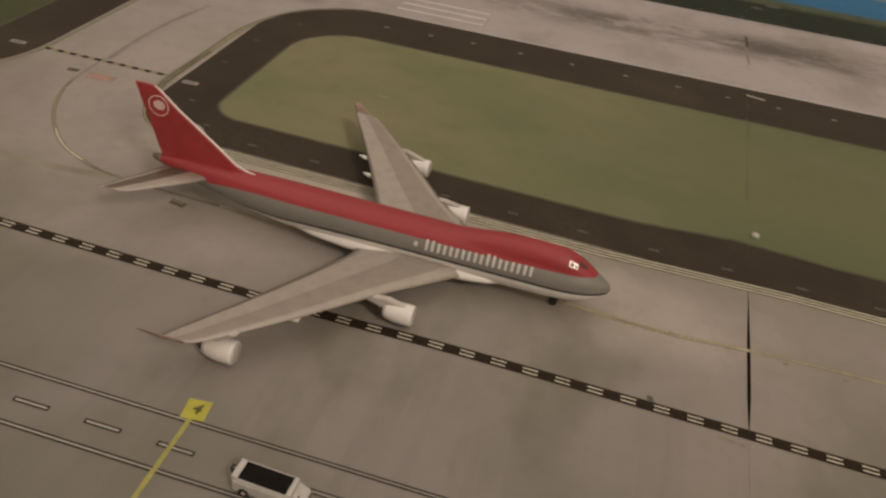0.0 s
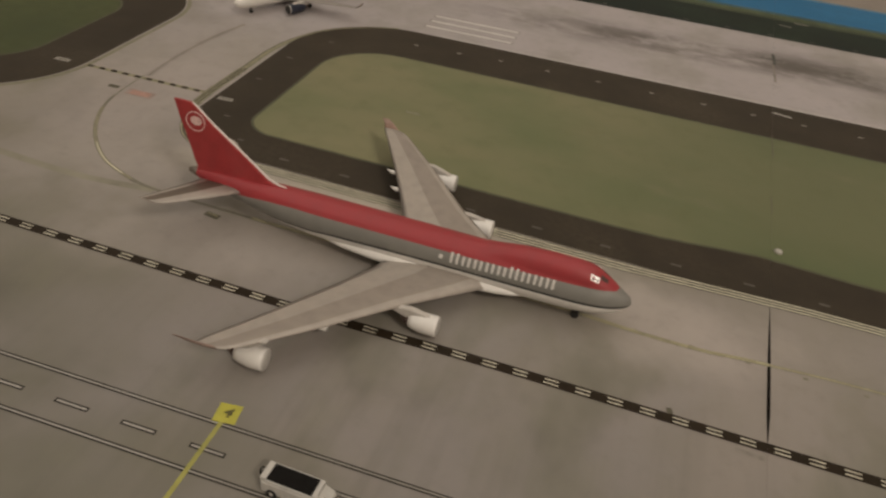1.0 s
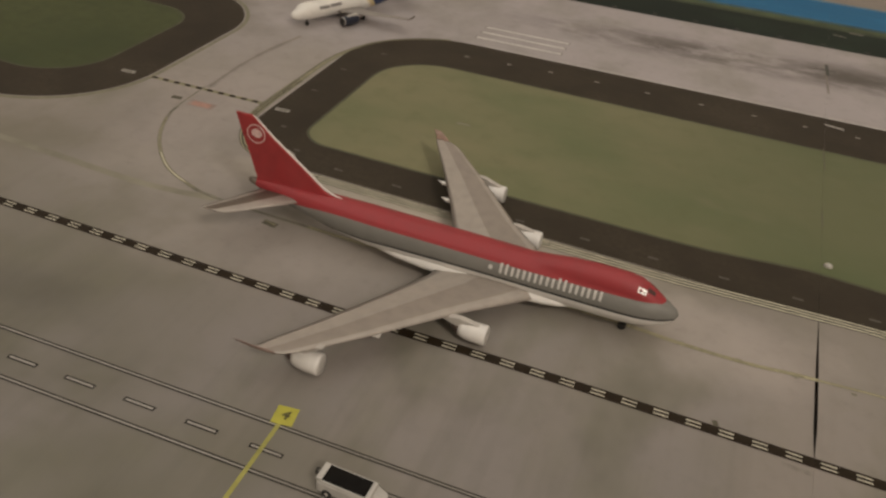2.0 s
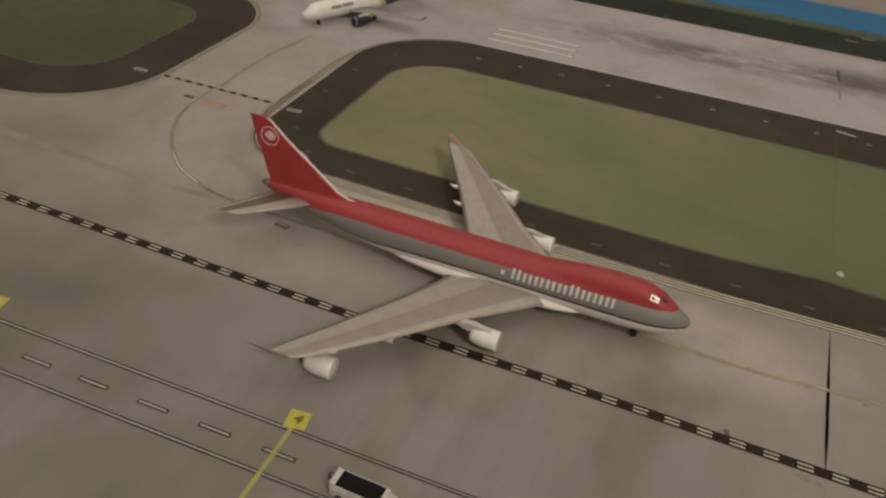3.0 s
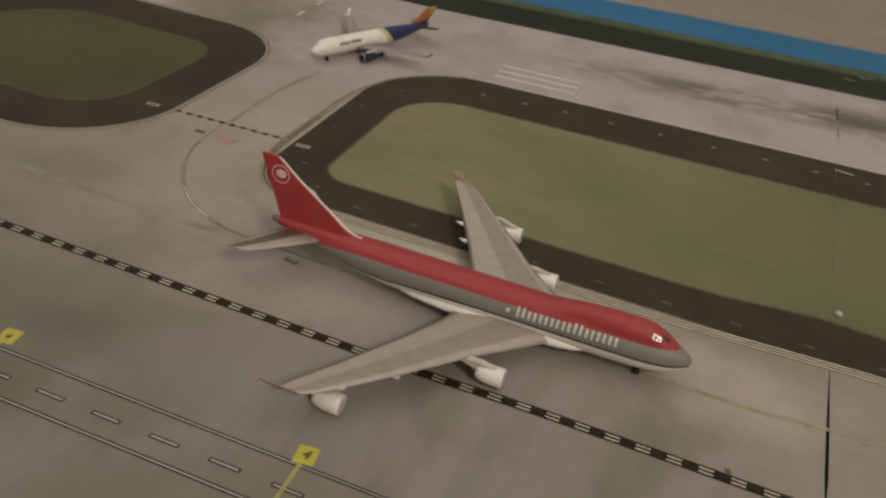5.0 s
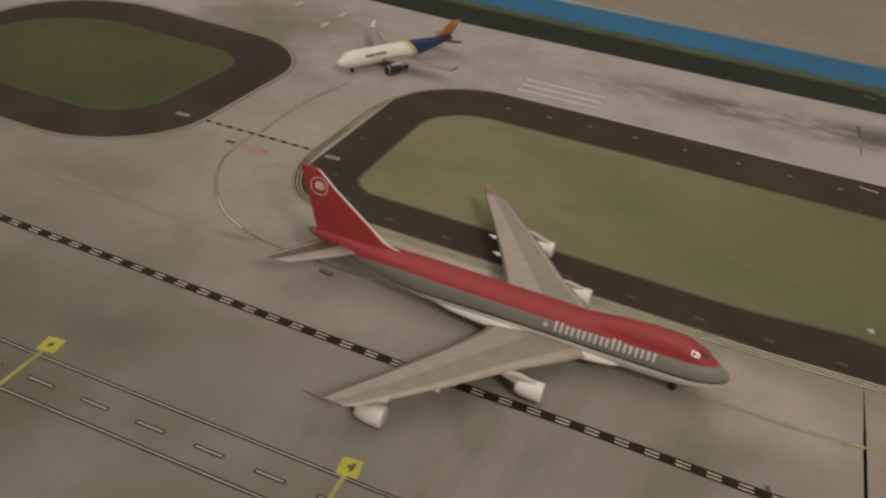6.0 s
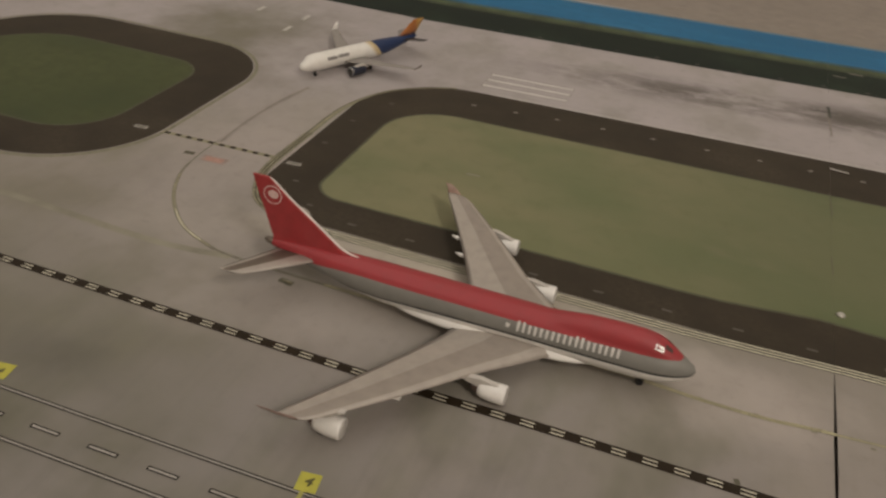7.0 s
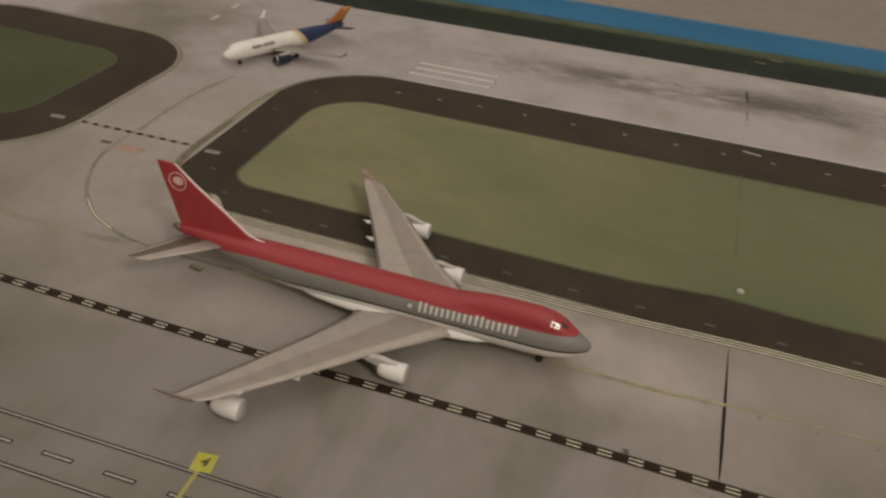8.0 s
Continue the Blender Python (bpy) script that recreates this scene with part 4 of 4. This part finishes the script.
# ---------------------------------------------------------------- the small jet by the runway
def jet_paint():
    m, t, b = nodes("jet_livery", 0.45, 0, 0.4)
    co = t.nodes.new("ShaderNodeTexCoord").outputs["Object"]
    sep = t.nodes.new("ShaderNodeSeparateXYZ")
    t.links.new(co, sep.inputs[0])
    slant = t.nodes.new("ShaderNodeMath")
    slant.operation = "MULTIPLY_ADD"
    t.links.new(sep.outputs[2], slant.inputs[0])
    slant.inputs[1].default_value = -0.7
    t.links.new(sep.outputs[0], slant.inputs[2])
    x = slant.outputs[0]
    c = mix(t, ramp(t, x, -0.0640, -0.0630), (0.012, 0.030, 0.095), (0.55, 0.43, 0.24))
    c = mix(t, ramp(t, x, -0.0615, -0.0575), c, (0.78, 0.755, 0.71))
    c = mix(t, ramp(t, cloud(t, co, 200.0, 3.0, 0.6), 0.4, 0.8), c, mix(t, 0.12, c, (0.05, 0.045, 0.04)))
    t.links.new(c, b.inputs["Base Color"])
    b.inputs["Coat Weight"].default_value = 0.3
    b.inputs["Coat Roughness"].default_value = 0.15
    return m


def tail_paint():
    m, t, b = nodes("jet_tail_paint", 0.35, 0, 0.5)
    co = t.nodes.new("ShaderNodeTexCoord").outputs["Object"]
    sep = t.nodes.new("ShaderNodeSeparateXYZ")
    t.links.new(co, sep.inputs[0])
    c = mix(t, ramp(t, sep.outputs[2], 0.0125, 0.016), (0.03, 0.03, 0.06), (0.36, 0.13, 0.035))
    c = mix(t, ramp(t, sep.outputs[0], -0.089, -0.093), c, (0.48, 0.27, 0.07))
    t.links.new(c, b.inputs["Base Color"])
    return m


def jet():
    root = empty("model_jet", pose(-0.1732, 0.1912, 0.0, 0, 0, 180 + 63.4) @ Matrix.Diagonal((1.055, 1.0, 1.0, 1.0)))
    bm = bmesh.new()
    prof = ((0, 0.3, 7.6), (-0.8, 1.7, 7.7), (-2.5, 2.8, 7.8), (-4.4, 3.5, 8.0), (-6.4, 4.7, 8.8), (-8.5, 5.1, 8.95), (-12, 5.3, 9.0), (-30, 5.3, 9.0), (-56, 5.3, 9.0), (-64, 4.8, 9.4), (-73, 3.7, 10.1), (-82, 2.3, 10.9), (-89, 1.2, 11.5), (-91.5, 0.6, 11.7))
    loft(bm, [(x, [(r * math.sin(2 * math.pi * i / 32), z + r * 1.03 * math.cos(2 * math.pi * i / 32)) for i in range(32)]) for x, r, z in prof])
    body = part("fuselage", bm, jet_paint(), root, "white and navy fuselage with a yellow band", True)
    for side in (-1, 1):
        for k, (x0, x1) in enumerate(((-17, -24.2), (-24.9, -33))):
            bm = bmesh.new()
            lo, hi = 10.4 + 0.3 * k, 12.1 + 0.2 * k
            y = lambda z: side * (math.sqrt(max(0.1, 28.1 - ((z - 9.0) / 1.03) ** 2)) + 0.3)
            c = [Vector((x0, y(lo), lo)), Vector((x1, y(lo), lo)), Vector((x1, y(hi), hi)), Vector((x0, y(hi), hi))]
            decal(bm, c if side < 0 else c[::-1], 0.1)
            part("title_bar", bm, GREYBAR, body, "dark unreadable title bar")
        bm = bmesh.new()
        surface(bm, [(side * y, le, te, z, th) for y, le, te, z, th in ((3, -28, -46, 6.6, 0.10), (15, -36.5, -47.5, 7.3, 0.09), (42, -53, -57.5, 9.0, 0.08), (43, -54, -58, 9.1, 0.07))])
        wing = part("wing", bm, JET_WING, root, "grey swept wing", True)
        bm = bmesh.new()
        surface(bm, [(side * 42.8, -53.4, -58.2, 9.0, 0.10), (side * 43.6, -55.6, -59, 10.2 if side > 0 else 11.4, 0.09), (side * 44.0, -57.6, -59.8, 11.4 if side > 0 else 13.8, 0.08)])
        part("winglet", bm, HULL_WHITE if side < 0 else JET_WING, wing, "white winglet" if side < 0 else "grey winglet", True)
        bm = bmesh.new()
        surface(bm, [(side * y, le, te, z, th) for y, le, te, z, th in ((1, -77, -87, 11.2, 0.09), (12.5, -86, -91.5, 12.0, 0.08))])
        part("tailplane", bm, DARKBAR if side > 0 else JET_WING, root, "dark tailplane", True)
        pod = engine(root, -26.5, side * 14.8, 4.0, -36.5, 7.0, 3.0, 11.5, NAVY)
        bm = bmesh.new()
        turned(bm, ((-0.5, 2.55), (-0.1, 2.62), (0.15, 2.75), (-0.4, 3.02), (-0.6, 2.95)), -26.5, side * 14.8, 4.0)
        part("intake_ring", bm, CHROME, pod, "bare metal intake ring", True)
        gear(root, -46, side * 9.0, 6.0, ((0, -0.9), (0, 0.9)), 1.4)
    gear(root, -11, 0, 5.0, ((0, -0.6), (0, 0.6)), 1.0)
    bm = bmesh.new()
    rows = []
    for x0, x1, z, w in ((-73, -89.5, 12.2, 0.8), (-77.0, -91.0, 14.5, 0.75), (-87.0, -96.8, 22.2, 0.45), (-88.6, -97.2, 23.2, 0.3)):
        c = x0 - x1
        pts = [(x0, 0)] + [(x0 - c * u, w * v) for u, v in ((0.06, 0.7), (0.35, 1.0), (0.7, 0.6), (1.0, 0.12))]
        rows.append([bm.verts.new((x * MM, y * MM, z * MM)) for x, y in pts + [(x, -y) for x, y in pts[:0:-1]]])
    for a, b in zip(rows, rows[1:]):
        for i in range(len(a)):
            bm.faces.new((a[i], a[(i + 1) % len(a)], b[(i + 1) % len(a)], b[i]))
    bm.faces.new(rows[0][::-1])
    bm.faces.new(rows[-1])
    part("tail_fin", bm, tail_paint(), root, "orange and yellow tail fin", True)
    bm = bmesh.new()
    decal(bm, [Vector((-70, -3.95, 11.2)), Vector((-72.5, -3.55, 11.4)), Vector((-72.5, -3.4, 12.4)), Vector((-70, -3.7, 12.2))][::-1], 0.1)
    part("tail_mark", bm, PALE_BLUE, body, "small pale blue mark")
    return tagged(root, "small white, navy and orange twin-jet model standing by the runway", "model airplane")


GREYBAR = plain("bar_grey", (0.26, 0.24, 0.23), 0.4, 0, 0.2, 300)
DARKBAR = plain("bar_dark", (0.05, 0.045, 0.045), 0.4, 0, 0.1, 300)
JET_WING = plain("jet_wing_grey", (0.31, 0.283, 0.258), 0.75, 0.1, 0.1, 300)
NAVY = plain("pod_navy", (0.018, 0.022, 0.038), 0.35, 0, 0.15, 300)
CHROME = plain("bare_metal", (0.55, 0.54, 0.52), 0.25, 0.9, 0.1, 300)
PALE_BLUE = plain("mark_blue", (0.25, 0.36, 0.50), 0.4, 0, 0.1, 300)
jet()


# ---------------------------------------------------------------- the belt loader on the service road
LOADER_WHITE = plain("loader_white", (0.52, 0.50, 0.465), 0.45, 0, 0.18, 250)
BELT = plain("belt_rubber", (0.008, 0.007, 0.006), 0.8, 0, 0.2, 300, 0.15)


def belt_loader():
    root = empty("belt_loader", pose(0.0047, -0.1066, 0.0, 0, 0, -1.6))
    bm = bmesh.new()
    loft(bm, [(x, [(-w, z0), (w, z0), (w, z1 - 0.5), (w - 0.5, z1), (-w + 0.5, z1), (-w, z1 - 0.5)]) for x, w, z0, z1 in
              ((0.0, 3.0, 2.2, 4.6), (0.4, 3.3, 1.7, 5.3), (14.5, 3.4, 1.6, 5.6), (15.6, 3.4, 1.5, 5.3), (17.4, 3.3, 1.4, 4.4), (18.8, 3.1, 1.4, 4.0), (19.3, 2.8, 1.8, 3.6))])
    body = part("body", bm, LOADER_WHITE, root, "white vehicle body")
    for y in (-3.0, 3.0):
        bm = bmesh.new()
        box(bm, 1.6, 15.2, y - 0.2, y + 0.2, 5.2, 6.1, 0.1)
        part("side_rail", bm, LOADER_WHITE, body, "white conveyor side rail")
    for x, w in ((0.7, 0.9), (15.5, 0.7)):
        bm = bmesh.new()
        box(bm, x - w, x + w, -3.0, 3.0, 5.0, 6.5, 0.3)
        part("end_rail", bm, LOADER_WHITE, body, "white conveyor end rail")
    bm = bmesh.new()
    box(bm, 1.4, 15.0, -2.82, 2.82, 5.5, 6.25, 0.1)
    part("belt", bm, BELT, root, "black rubber conveyor belt")
    for x in (3.4, 15.8):
        for y in (-2.9, 2.9):
            bm = bmesh.new()
            wheel(bm, x, y, 1.6, 1.6, 1.3)
            w = part("wheel", bm, TYRE, root, "black tyre with a grey hub")
            bm = bmesh.new()
            wheel(bm, x, y + (0.6 if y > 0 else -0.6), 1.6, 0.6, 0.3, 12)
            part("hub", bm, PYLON, w, "grey wheel hub")
    bm = bmesh.new()
    box(bm, 16.3, 17.6, -2.3, -0.3, 4.3, 5.4, 0.2)
    part("driver_seat", bm, PYLON, root, "grey driver seat")
    bm = bmesh.new()
    tube(bm, [(18.0, -1.3, 3.9), (17.6, -1.3, 5.2)], (0.2, 0.2))
    part("steering_column", bm, DARK, root)
    bm = bmesh.new()
    box(bm, 19.0, 19.5, -2.9, 2.9, 1.5, 2.3, 0.15)
    part("bumper", bm, DARK, root, "dark front bumper")
    for y in (-2.1, 2.1):
        bm = bmesh.new()
        wheel(bm, 19.25, y, 3.1, 0.45, 0.3, 10)
        part("headlight", bm, PYLON, root, "small round headlight")
    bm = bmesh.new()
    tube(bm, [(0.2, 0.4, 2.6), (-1.2, 0.4, 2.8), (-2.0, 0.4, 3.4), (-1.6, 0.4, 4.0)], (0.3, 0.3, 0.3, 0.25), 8)
    part("tow_hook", bm, DARK, root, "dark tow hook", True)
    return tagged(root, "white baggage belt loader with a black belt on the service road", "belt loader")


belt_loader()
